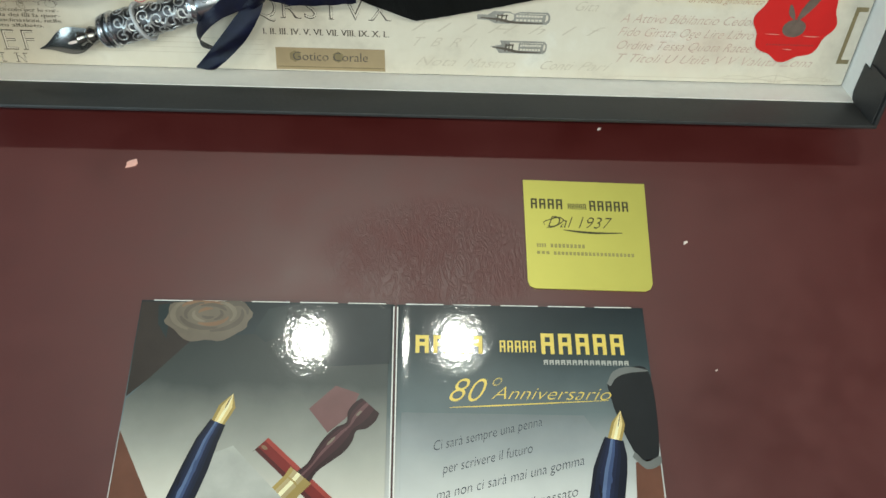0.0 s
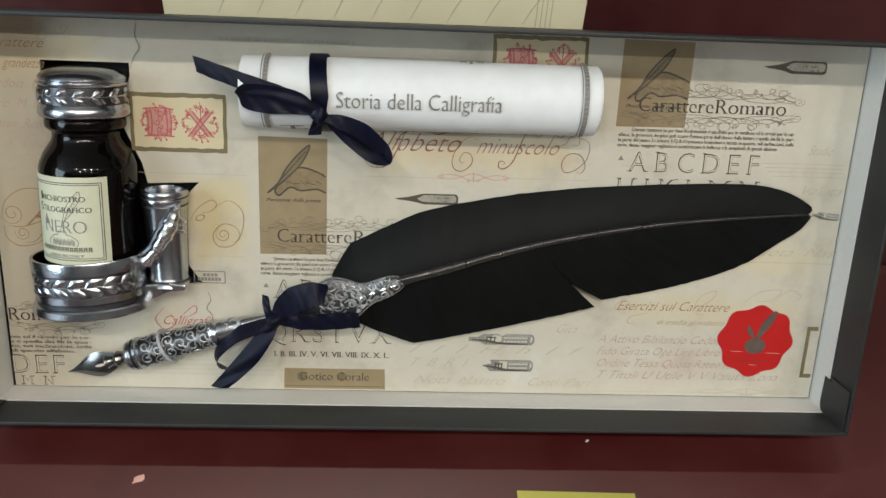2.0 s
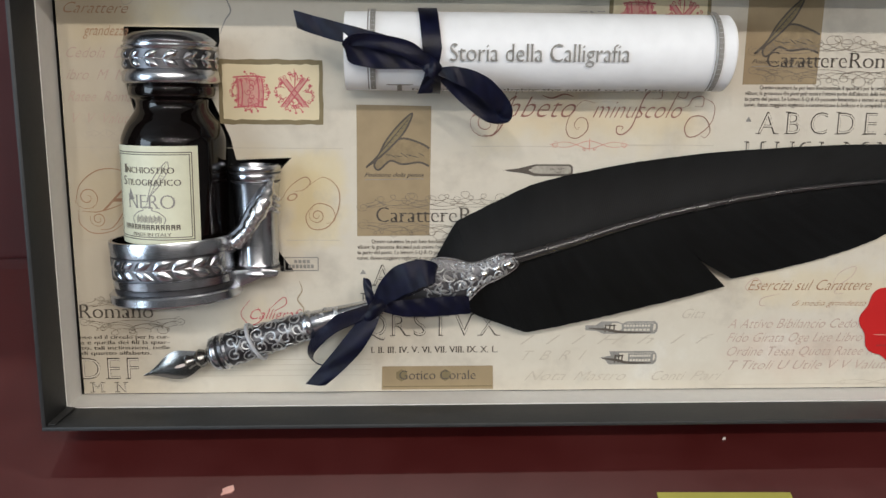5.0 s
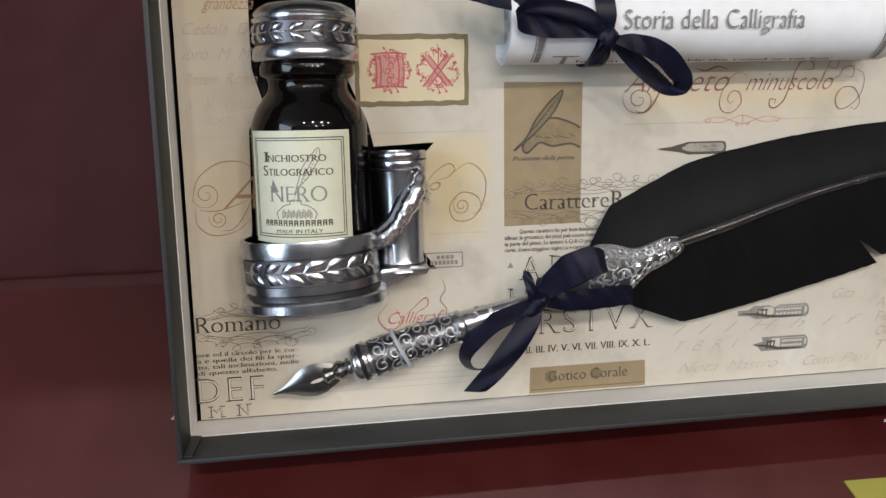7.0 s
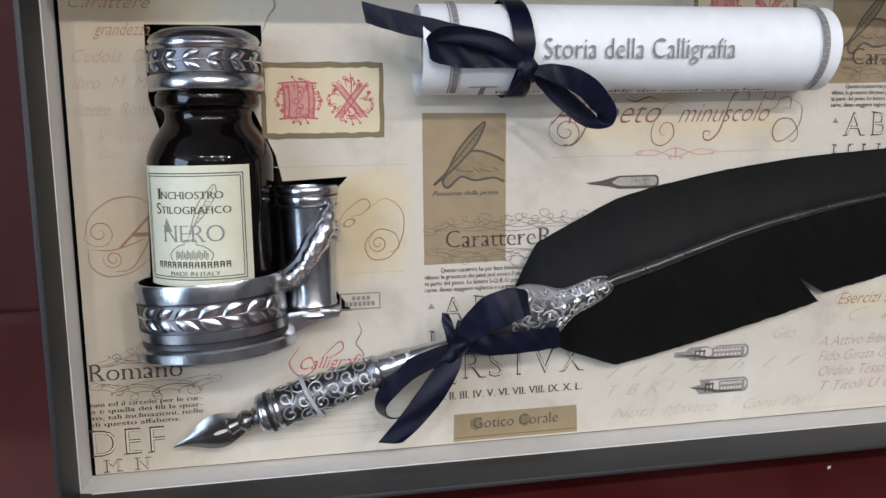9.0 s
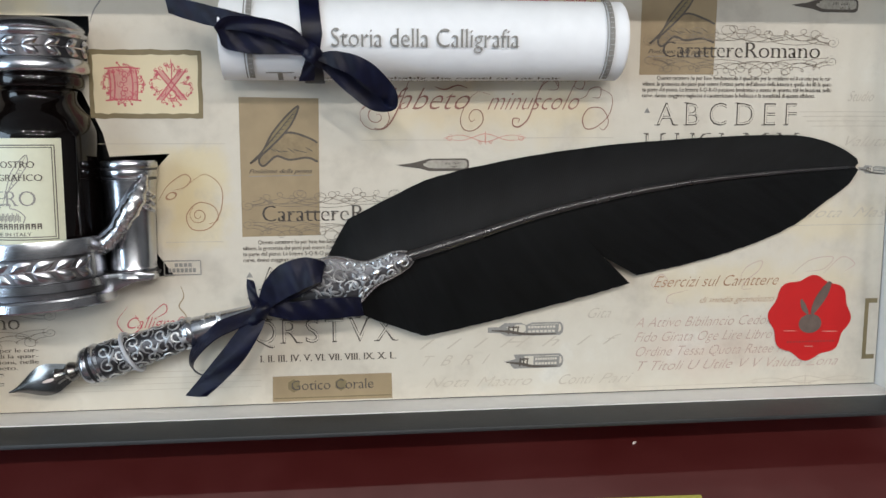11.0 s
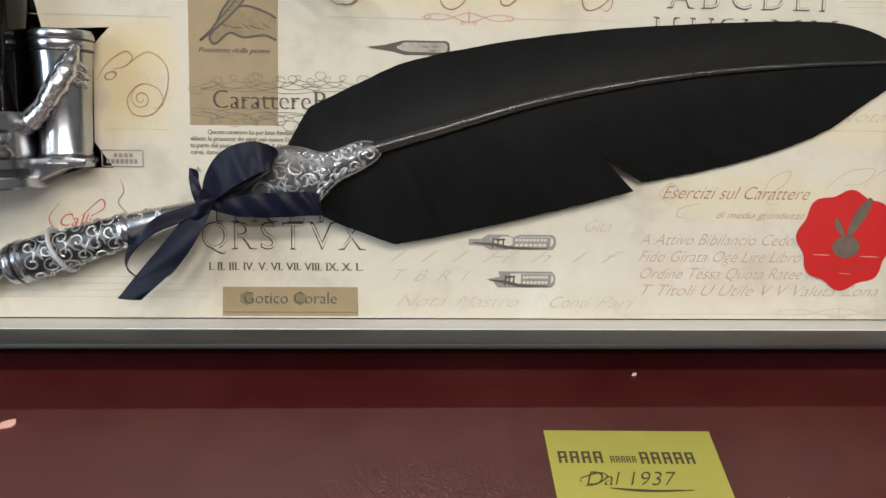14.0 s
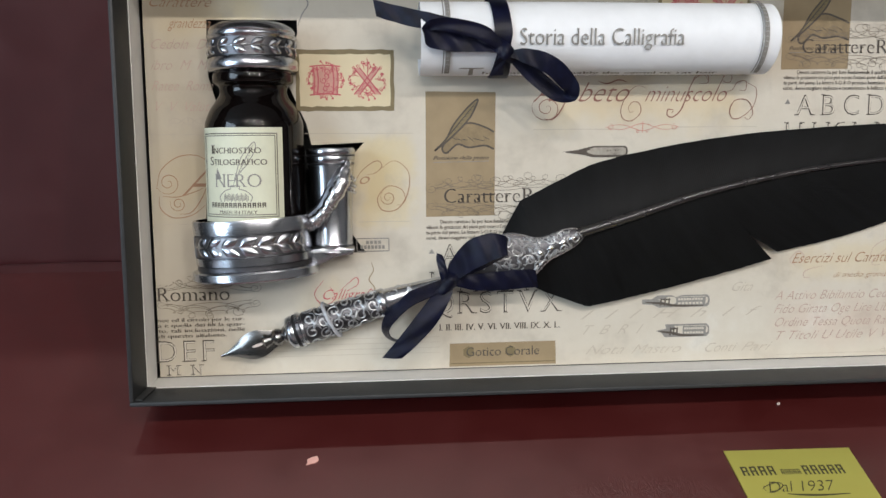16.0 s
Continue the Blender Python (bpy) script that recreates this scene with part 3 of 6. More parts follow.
def panel_with_pen(u0, u1, v0, v1):
    """Tan panel with a drawn quill over a plain shape."""
    tan = part("print_panel", flat(bmesh.new(), [(u0, v0), (u1 - 0.6, v0 + 0.3), (u1, v1 - 0.4), (u0 + 0.3, v1)], F, 0.10), TAN, insert, "tan printed panel", smooth=False)
    w, cx, cy = u1 - u0, u0, v1
    wedge = catmull([(w - .8, -17.6), (27, -15.8), (20, -13.6), (14.5, -15.2), (11, -19.2), (7.4, -24.2), (9.2, -26.6), (14, -22.8), (19, -24.2), (26, -23.4), (w - .8, -25)], 44)
    wedge = [(cx + a, cy + b) for a, b in wedge]
    part("plain_shape", flat(bmesh.new(), wedge, F, 0.15), TAN_PALE, insert, "plain rounded print", smooth=False)
    bm = stroke(bmesh.new(), wedge, .8, F, 0.20, 0, False)
    for k in range(7):
        stroke(bm, [(cx + 11 + 2.4 * k, cy - 19.4 - .7 * (k % 3)), (cx + 14 + 2.4 * k, cy - 21 - .5 * (k % 2))], .34, F, .205 + .003 * k, 4)
    part("drawing_line", bm, INK, insert, smooth=False)
    feather = [(cx + a, cy + b) for a, b in catmull([(4, -25.6), (9, -20.6), (12.4, -14.4), (17.6, -8), (22.8, -3.4), (22.2, -6.4), (19.6, -11.2), (15.4, -16), (9.6, -21.4), (4, -25.6)], 40)]
    part("drawing", flat(bmesh.new(), feather[:-1], F, 0.24), TAN_DARK, insert, smooth=False)
    bm = stroke(bmesh.new(), feather, .75, F, 0.26, 0, False)
    stroke(bm, [(cx + 5, cy - 24.8), (cx + 12, cy - 17), (cx + 22, cy - 5)], .5, F, .28, 10)
    for k in range(8):
        stroke(bm, [(cx + 12 + 1.2 * k, cy - 16.6 + 1.4 * k), (cx + 13.6 + 1.2 * k, cy - 16.9 + 1.5 * k)], .3, F, .29 + .002 * k, 3)
    part("drawing_line", bm, INK, insert, smooth=False)
    bm = bmesh.new()
    stroke(bm, [(cx + 3.4, cy - 30.6), (cx + w - 3, cy - 30.2)], .22, F, 0.2, 4, False)
    lettering("Posizione della penna", cx + 3.4, cy - 29.4, 1.7, F, 0.2, insert, INK, w - 6.8, .4, style="text")
    part("small_print", bm, INK_GREY, insert, smooth=False)


def initials(u0, u1, v0, v1):
    """A bordered label with two red ornate capitals."""
    rng = random.Random(int(u0) + 400)
    bm = bmesh.new()
    n = 16
    ring = []
    for k in range(n):
        ring.append((u0 + (u1 - u0) * k / n, v0 + rng.uniform(-.3, .3)))
    for k in range(6):
        ring.append((u1 + rng.uniform(-.3, .3), v0 + (v1 - v0) * k / 6))
    for k in range(n):
        ring.append((u1 + (u0 - u1) * k / n, v1 + rng.uniform(-.3, .3)))
    for k in range(6):
        ring.append((u0 + rng.uniform(-.3, .3), v1 + (v0 - v1) * k / 6))
    part("print_border", flat(bm, ring, F, 0.10), TAN_DARK, insert, "olive printed border", smooth=False)
    mid = [((a - (u0 + u1) / 2) * 0.925 + (u0 + u1) / 2 + rng.uniform(-.2, .2), (b - (v0 + v1) / 2) * 0.85 + (v0 + v1) / 2 + rng.uniform(-.2, .2)) for a, b in ring]
    part("print_field", flat(bmesh.new(), mid, F, 0.14), CREAM, insert, smooth=False)
    s = (u1 - u0) / 42
    pink, red = bmesh.new(), bmesh.new()
    for cx, kind in ((u0 + 12.5 * s, "block"), (u0 + 30.5 * s, "cross")):
        cy = (v0 + v1) / 2
        if kind == "block":
            flat(pink, [(cx - 5 * s, cy - 6 * s), (cx + 5.4 * s, cy - 6 * s), (cx + 5 * s, cy + 5.6 * s), (cx - 5.6 * s, cy + 5.6 * s)], F, 0.18)
            for dx in (-5.0, -3.4, 3.2, 5.0):
                stroke(red, [(cx + dx * s, cy - 6 * s), (cx + (dx + .5) * s, cy), (cx + dx * s, cy + 5.5 * s)], 0.55 * s, F, 0.22, 8, False)
            for b in (-6.2, 5.8):
                stroke(red, [(cx - 6.6 * s, cy + b * s), (cx, cy + (b + .5) * s), (cx + 6.6 * s, cy + b * s)], 0.6 * s, F, 0.225, 10, False)
            for q in range(5):
                stroke(red, spiral(cx + (.2 + .9 * math.sin(q * 2.2)) * s, cy + (-3.6 + 1.8 * q) * s, 1.5 * s, .3 * s, 70 * q, 1.3), .42 * s, F, .23 + .004 * q)
        else:
            for sign in (1, -1):
                flat(pink, [(cx - 5.6 * s * sign, cy - 6 * s), (cx - 3.4 * s * sign, cy - 6 * s), (cx + 5.6 * s * sign, cy + 5.2 * s), (cx + 3.4 * s * sign, cy + 5.2 * s)][::sign], F, 0.18 + 0.005 * sign)
                for o in (-1.2, 1.2):
                    stroke(red, [(cx + (-4.5 + o) * s * sign, cy - 6 * s), (cx + (4.5 + o) * s * sign, cy + 5.4 * s)], 0.5 * s, F, 0.22 + .003 * o, 6, False)
            stroke(red, spiral(cx, cy - 3.6 * s, 2.6 * s, .5 * s, 100, 1.6), 0.5 * s, F, 0.23)
            stroke(red, [(cx, cy), (cx + .4 * s, cy + 6 * s), (cx, cy + 9.4 * s)], 0.5 * s, F, 0.232, 8)
        for k in range(26):       # sprigs round the capital
            w = radians(k * 137.5)
            r = rng.uniform(5.4, 8.2) * s
            a, b = cx + r * math.cos(w) * 0.95, cy + r * math.sin(w) * 0.98
            stroke(red, spiral(a, b, 0.9 * s, 0.2 * s, rng.uniform(0, 360), 1.1, n=9), 0.38 * s, F, 0.24 + k * .0006)
            if k % 2:
                r2 = rng.uniform(7.2, 9.2) * s
                e, f = cx + r2 * math.cos(w + .2) * .86, cy + r2 * math.sin(w + .2) * .96
                stroke(red, [(a, b), ((a + e) / 2 + .3, (b + f) / 2), (e, f)], .36 * s, F, .262 + k * .0006, 5)
                flat(red, [(e + .5 * s * math.cos(q * 1.05), f + .5 * s * math.sin(q * 1.05)) for q in range(6)], F, .28 + k * .0006)
            if k % 3 == 0:
                stroke(red, [(cx + (a - cx) * .6, cy + (b - cy) * .6), (a, b)], 0.34 * s, F, 0.235, 4)
    part("capital_ground", pink, INK_PINK, insert, smooth=False)
    part("ornate_capital", red, INK_RED, insert, "red ornate initials", smooth=False)


def flourish(u0, u1, v0, v1, seed, material, count=9, width=0.26):
    """Loops of penmanship round a title."""
    rng = random.Random(seed)
    w = u1 - u0
    for up in (1, -1):
        edge = v1 if up > 0 else v0
        for layer, (rx, ry, lift) in enumerate(((4.2, 2.1, 0.2), (3.0, 1.5, 2.2), (6.4, 1.5, -1.4), (5.2, 2.6, 1.2))):
            loops = max(2, int(w / (rx * 2.3)))
            rise = itertools.count()
            raised = lambda a, b, h: F(a, b, h + 0.0001 * next(rise))
            pts, phase = [], rng.uniform(0, 6)
            for q in range(loops * 18 + 1):
                k = q / 18
                size = (0.95 + 0.28 * math.sin(1.7 * k + phase)) * (1 - 0.3 * abs(2 * k / loops - 1))
                arch = edge + up * (lift * size + 1.2 * math.sin(math.pi * k / loops))
                th = 2 * math.pi * k
                pts.append((u0 + w * k / loops + rx * size * math.sin(th), arch - up * ry * size * math.cos(th)))
            bm = stroke(bmesh.new(), pts, width, raised, 0.15 + 0.045 * layer, 0, False)
            part("flourish_scroll", bm, material, insert, smooth=False)
        for side, a in ((1, u0), (-1, u1)):
            bm = stroke(bmesh.new(), spiral(a - side * 1.5, edge - up * 1.2, 3.0, .4, 90, side * up * 1.7, .75), width, F, 0.29 + .002 * side)
            part("flourish_curl", bm, material, insert, smooth=False)


def drawn_nib(u0, u1, v, half, material, kind=0, slope=0.0):
    """An engraved pen nib: dark outline, pale body, word bars."""
    L = u1 - u0
    edge, body = bmesh.new(), bmesh.new()
    if kind == 0:      # long tapering point
        out = [(u0, v), (u0 + .22 * L, v - .25 * half), (u0 + .46 * L, v - half), (u1 - .5 * half, v - half), (u1 - .1 * half, v - .7 * half), (u1, v), (u1 - .1 * half, v + .7 * half), (u1 - .5 * half, v + half), (u0 + .46 * L, v + half), (u0 + .22 * L, v + .3 * half)]
    elif kind == 1:    # square shank
        out = [(u0, v - .4 * half), (u0 + .16 * L, v - .5 * half), (u0 + .25 * L, v - half), (u0 + .44 * L, v - half), (u0 + .5 * L, v - .45 * half), (u0 + .58 * L, v - half), (u1 - .5 * half, v - half), (u1 - .1 * half, v - .6 * half), (u1, v), (u1 - .1 * half, v + .6 * half), (u1 - .5 * half, v + half), (u0 + .58 * L, v + half), (u0 + .5 * L, v + .6 * half), (u0 + .44 * L, v + half), (u0 + .22 * L, v + half), (u0 + .14 * L, v + .4 * half), (u0, v + .4 * half)]
    else:              # short broad point
        out = [(u0, v), (u0 + .1 * L, v - .2 * half), (u0 + .17 * L, v - half), (u1 - .5 * half, v - half), (u1 - .1 * half, v - .6 * half), (u1, v), (u1 - .1 * half, v + .6 * half), (u1 - .5 * half, v + half), (u0 + .17 * L, v + half), (u0 + .2 * L, v + .35 * half)]
    tilt = lambda a, b, h: F(a, b + (a - u0) * slope, h)
    part("engraved_nib", flat(edge, out, tilt, 0.12), INK_GREY if kind else material, insert, "engraved pen nib print", smooth=False)
    m = (u0 + u1) / 2 + .1 * L
    inner = [(m + (a - m) * (0.93 if a > u0 + .3 * L else .6), v + (b - v) * .66 + half * .08) for a, b in out[1:]]
    flat(body, inner, tilt, 0.16)
    part("nib_highlight", body, INLINE if kind else NIB_GREY, insert, smooth=False)
    bm = bmesh.new()
    rng = random.Random(int(u0) + 900)
    if kind:
        plate_bm = flat(bmesh.new(), [(u0 + .5 * L, v - .72 * half), (u1 - .07 * L, v - .72 * half), (u1 - .06 * L, v + .66 * half), (u0 + .5 * L, v + .66 * half)], tilt, .18)
        part("nib_plate", plate_bm, INK_GREY, insert, smooth=False)
        for a in (.27, .33, .39):
            stroke(bm, [(u0 + a * L, v - .7 * half), (u0 + a * L + .3, v + .5 * half)], half * .22, tilt, .19, 4, False)
        for r in (0, 1):
            word_bars(u0 + .53 * L, u1 - .1 * L, v + half * (.14 - r * .66), v + half * (.46 - r * .66), 9 - 2 * r, tilt, .2, INLINE, insert)
    else:
        for r in (0, 1):
            text_lines(bm, u0 + .5 * L, u1 - .12 * L, v + half * (.55 - r * .6), 1, 1, half * .5, tilt, 0.2, rng)
    stroke(bm, [(u0 + .05 * L, v - .08 * half), (u0 + .3 * L, v - .34 * half), (u0 + .5 * L, v - .74 * half), (u1 - .1 * L, v - .8 * half)], half * .42, tilt, .205, 12)
    stroke(bm, [(u0 + .28 * L, v + .3 * half), (u0 + .42 * L, v + .35 * half)], half * .28, tilt, .207, 5)
    part("nib_shading", bm, material, insert, smooth=False)


SMALL_PRINT = (("Questo carattere ha per base fondamentale il quadrato per le rettilinee ed il circolo per le cur-", 6, 75),
               ("vilinee; la grossezza dei pieni può essere l'ottava parte dell'altezza della lettera e quella dei fili la quar-", 0, 81),
               ("ta parte del pieno. Le lettere S-Q-R-O possono benissimo a stento in quanto, tali inclinazioni, nelle", 0, 81),
               ("curve, danno maggiore vaghezza e caratterizzano la bellezza e la semplicità di questo alfabeto.", 0, 74))


def roman_block(u, v, first):
    """Title with flourishes, small print and inline capitals below it."""
    flourish(u + 4, u + 79, v + 2.4, v + 12.2, 5 + first, INK_FINE, 13, .17)
    lettering("Carattere", u + 8, v + 4.6, 6.6, F, 0.34, insert, INK, 33.5, style="roman")
    lettering("Romano", u + 43.2, v + 4.6, 6.6, F, 0.34, insert, INK, 31.5, style="roman")
    for row, (words, indent, wide) in enumerate(SMALL_PRINT):
        lettering(words, u + indent, v - 4.3 - 2.35 * row, 1.65, F, 0.2, insert, INK, wide, name="small_print", style="text")
    caps("A B C D E F", u + 6.5, v - 22.6, 9.2, 60)
    caps("H I K L M N", u + 2, v - 35.0, 9.2, 65)
    bm = flat(bmesh.new(), [(u + 1, v - 17.6), (u + 3.6, v - 17.6), (u + 2.3, v - 15.4)], F, 0.2)
    part("ornament", bm, INK_GREY, insert, smooth=False)


def caps(text, u, v, height, width):
    """Inline Roman capitals: a dark letter, a paler letter inside, and serifs at the foot and head."""
    bm = bmesh.new()
    letters = text.split()
    sizes = [height * 0.86 * {"A": 1.0, "B": .72, "C": .92, "D": .95, "E": .64, "F": .6, "H": .95, "I": .16, "K": .9, "L": .64, "M": 1.15, "N": 1.0, "Q": 1.05, "R": .8, "S": .62, "T": .86, "V": .98, "X": .92}[ch] for ch in letters]
    gap = (width - sum(sizes)) / max(1, len(letters) - 1)
    a = u - gap
    w = 0.0
    for ch, size in zip(letters, sizes):
        a, w = a + w + gap, size
        lettering(ch, a, v, height, F, 0.20, insert, INK, w)
        lettering(ch, a + 0.42, v + 0.2, height * 0.955, F, 0.26, insert, INLINE, w - 0.5, weight=-0.022)
        feet = {"A": (0, 1), "B": (0,), "C": (), "D": (0,), "E": (0,), "F": (0,), "H": (0, 1), "I": (0.12,), "K": (0, 1), "L": (0,), "M": (0, 1), "N": (0,), "Q": (), "R": (0, 1), "S": (), "T": (0.5,), "V": (), "X": (0, 1)}[ch]
        heads = {"A": (), "H": (0, 1), "I": (0.12,), "K": (0, 1), "L": (0,), "M": (0, 1), "N": (0, 1), "V": (0, 1), "X": (0, 1), "B": (0,), "D": (0,), "R": (0,)}.get(ch, ())
        for f in feet:
            bar(bm, a + f * w - 0.9, a + f * w + 1.1, v - 0.05, v + 0.3, F, 0.27)
        for f in heads:
            bar(bm, a + f * w - 0.9, a + f * w + 1.1, v + height - 0.3, v + height + 0.05, F, 0.271)
    part("serif", bm, INK, insert, smooth=False)


def ruled(u0, u1, v, material=INK_FAINT, w=0.25):
    part("ruled_line", stroke(bmesh.new(), [(u0, v), ((u0 + u1) / 2, v + .1), (u1, v)], w, F, 0.13, 6, False), material, insert, smooth=False)


def knot_line(u0, u1, v, material):
    bm = bmesh.new()
    n = 40
    for s in (1, -1):
        pts = [(u0 + (u1 - u0) * k / n, v + s * 1.6 * math.sin(2 * math.pi * 1.5 * k / n) * (1 - abs(2 * k / n - 1) * .5)) for k in range(n + 1)]
        stroke(bm, pts, .32, F, .17 + s * .004)
    mid = (u0 + u1) / 2
    stroke(bm, [(mid, v - 2.6), (mid, v), (mid, v + 2.6)], .5, F, .18, 6)
    for s in (1, -1):
        stroke(bm, spiral(mid + s * (u1 - u0) * .44, v, 1.5, .3, 90, s * 1.3), .3, F, .182 + s * .003)
        stroke(bm, spiral(mid + s * 2.2, v - 1.8, .8, .2, 0, s * 1.2), .3, F, .192 + s * .003)
    part("knot_ornament", bm, material, insert, smooth=False)


def script_title(u, v, material):
    """Copperplate title with long looped strokes."""
    lettering("Alfabeto", u - 20, v, 8.8, F, 0.2, insert, material, 41, 0.55, style="script")
    lettering("minuscolo", u + 30, v, 7.4, F, 0.2, insert, material, 36, 0.55, style="script")
    loops = (([(31, 6), (26, 7), (21.5, 2.4), (19.2, -3.6), (20.6, -7.6), (24.5, -8.1), (28.2, -4.6), (27.5, -.6), (24.5, 0), (22.6, -2.6), (23.6, -4.6), (25, -3.8)], .34),
             ([(59, 9), (56.5, 12), (52, 9.4), (49, 2.4), (46.5, -3.6), (43, -6.6), (40.5, -6), (40.6, -3.4), (43, -3.6), (42.4, -5)], .55),
             ([(49.5, 3.4), (53, 11.4), (58, 12), (58.6, 8.4), (54.5, 8)], .32),
             ([(61, 1), (64, 7.4), (67, 12.4), (69.6, 11.4), (68.5, 8.4), (65.5, 9.2), (65.9, 11.6)], .34),
             ([(66, 4), (70, 5.4), (72, 8.4), (76, 9), (76, 5.2), (73, 5)], .32),
             ([(76.5, 8.4), (81, 5.6), (80.2, -1.4), (75, -6.6), (70.5, -7.4), (69, -3.6), (71.5, .6), (77, .6), (79.8, -4.4), (78, -7.8), (76, -7)], .40),
             ([(-1, 12), (-4, 4), (-8, -4), (-11.5, -7.4), (-15, -7.2)], .6),
             ([(9, 9), (13, 8), (18, 9.6), (22, 8.6)], .6))
    for k, (pts, w) in enumerate(loops):
        part("flourish_stroke", stroke(bmesh.new(), [(u + a, v + b) for a, b in pts], w, F, .24 + .004 * k, 48), material, insert, smooth=False)
    part("flourish_stroke", stroke(bmesh.new(), spiral(u - 14, v - 2.6, 7.0, .8, 140, 1.9, .9), .36, F, .29), material, insert, smooth=False)


panel_with_pen(-67.5, -36.6, 69.3, 123.7)
panel_with_pen(92.2, 124.0, 133.0, 187.0 - 16)
initials(-122.5, -80.7, 115.5, 141.3)
initials(35.0, 77.0, 147.0, 171.0)
roman_block(-67.5, 70.6, 0)
roman_block(93.6, 135.4, 3)
caps("Q R S T V X", -64.5, 25.8, 10.0, 57)
lettering("I. II. III. IV. V. VI. VII. VIII. IX. X. L.", -62, 18.2, 2.9, F, 0.2, insert, INK, 54.5, style="text")
part("print_tag", flat(bmesh.new(), [(-57.7, 0.9 + .6), (-9.0, 1.5), (-9.3, 12.2), (-57.4, 12.1)], F, 0.10), TAN, insert, "tan printed tag", smooth=False)
part("tag_rule", stroke(bmesh.new(), [(-57, 2.9), (-9.4, 2.9)], .5, F, .14, 4, False), TAN_DARK, insert, smooth=False)
lettering("Gotico Corale", -50, 6.0, 4.2, F, 0.2, insert, INK, 33, style="gothic")
bm = bmesh.new()
for tag_u in (-49.0, -30.0):
    flat(bm, [(tag_u + 2.3 * math.cos(k * math.pi / 6) * (1 + .15 * (k % 2)), 8 + 2.4 * math.sin(k * math.pi / 6) * (1 + .15 * (k % 2))) for k in range(12)], F, .18)
part("tag_blot", bm, TAN_DARK, insert, smooth=False)
script_title(0.0, 118.9, INK_MAROON)
ruled(-20, 14, 107.0, INK_FAINT)
ruled(45, 82, 107.8, INK_FAINT)
knot_line(12.6, 46, 107.9, INK_PINK)
# left column
lettering("Alf", -172, 79.6, 13, F, 0.2, insert, INK_RUST, 22, 0.5, style="pen")
lettering("o", -97, 84, 5, F, 0.2, insert, INK_RUST, 4, 0.4, style="pen")
for k, flourish_pts in enumerate(([(-182.4, 83), (-180, 91), (-173, 96.4), (-165, 97), (-160, 94)], [(-180, 79.8), (-174, 79.4), (-168, 81), (-163, 83)],
                                   [(-181.4, 80), (-181, 74.5), (-176, 70.6), (-168, 71.6), (-162, 76)], [(-158, 92), (-163, 80), (-168, 73), (-173, 72)],
                                   [(-99, 84), (-95, 90), (-89, 94), (-86.5, 92), (-89, 89), (-93, 88)],
                                   [(-88, 90), (-81, 94), (-75, 89), (-75.4, 80), (-80, 73), (-86.6, 72.6), (-88.6, 78), (-84, 83), (-78, 81.4), (-76.6, 76.4), (-80, 74.6)])):
    part("flourish_stroke", stroke(bmesh.new(), flourish_pts, .40, F, .22 + .004 * k, 44), INK_RUST, insert, smooth=False)
for k, (a, b, r) in enumerate(((-177.4, 85.4, 5.2), (-173.6, 76.4, 3.4), (-84, 78, 3.6))):
    part("flourish_stroke", stroke(bmesh.new(), spiral(a, b, r, .7, 200 - 40 * k, 1.7), .36, F, .26 + .004 * k), INK_RUST, insert, smooth=False)
ruled(-184, -163, 67.6), ruled(-97, -75, 67.5), ruled(-184, -73, 105.8, INK_FAINT)
flourish(-181, -144, 31.6, 40.6, 21, INK_FINE, 7, .17)
lettering("Romano", -184.0, 34.2, 6.4, F, 0.3, insert, INK, 30, style="roman")
for row, (words, wide) in enumerate((("nee ed il circolo per le cur-", 37), ("a e quella dei fili la quar-", 37), ("to, tali inclinazioni, nelle", 37), ("di questo alfabeto.", 29))):
    lettering(words, -184.6, 25.2 - 2.35 * row, 1.65, F, 0.2, insert, INK, wide, name="small_print", style="text")
caps("D E F", -185.0, 7.4, 9.6, 24)
caps("M N", -181.0, 0.9 + .6, 4.4, 14)
lettering("Calligrafia", -114, 33.4, 4.6, F, 0.2, insert, INK_RED, 24, 0.45, style="pen")
for k, flourish_pts in enumerate(([(-113, 42), (-117, 36), (-113, 31), (-108, 34), (-110, 39)], [(-106, 37), (-99, 43), (-98, 40), (-103, 37)])):
    part("flourish_stroke", stroke(bmesh.new(), flourish_pts, .4, F, .22 + .003 * k, 24), INK_RED, insert, smooth=False)
for k, words in enumerate(("Carattere", "grandezza", "Cedola  Da", "ibro  M  Ma", "Ratee  Roma", "V  V  Valuta")):
    lettering(words, -182.5 + (k == 1) * 8, 158.5 - k * 8.6, 4.2, F, 0.2, insert, INK_ROSE if k > 1 else INK_RUST, 25 - (k == 1) * 8, 0.5, style="pen")
for k in range(5):
    part("flourish_stroke", stroke(bmesh.new(), spiral(-180 + 8 * k, 167 - (k % 2) * 3, 3.5, .5, 200 + 70 * k, 1.3, 1.0, .5), .3, F, .2 + .002 * k), INK_FAINT, insert, smooth=False)
knot_line(-176, -160, 111.5, INK_FAINT)
part("crack_line", stroke(bmesh.new(), [(-117, 171), (-118, 165), (-116.5, 160), (-119, 156), (-121, 151)], .6, F, .15, 20), INK_GREY, insert, smooth=False)
part("torn_edge", stroke(bmesh.new(), [(-92, 50), (-91, 46), (-93, 42), (-90.5, 38), (-92, 34)], .5, F, .15, 20), TAN, insert, smooth=False)
for k in range(4):
    ruled(-145, -62, 15.5 - 2.4 * k, INK_FAINT, 0.2)
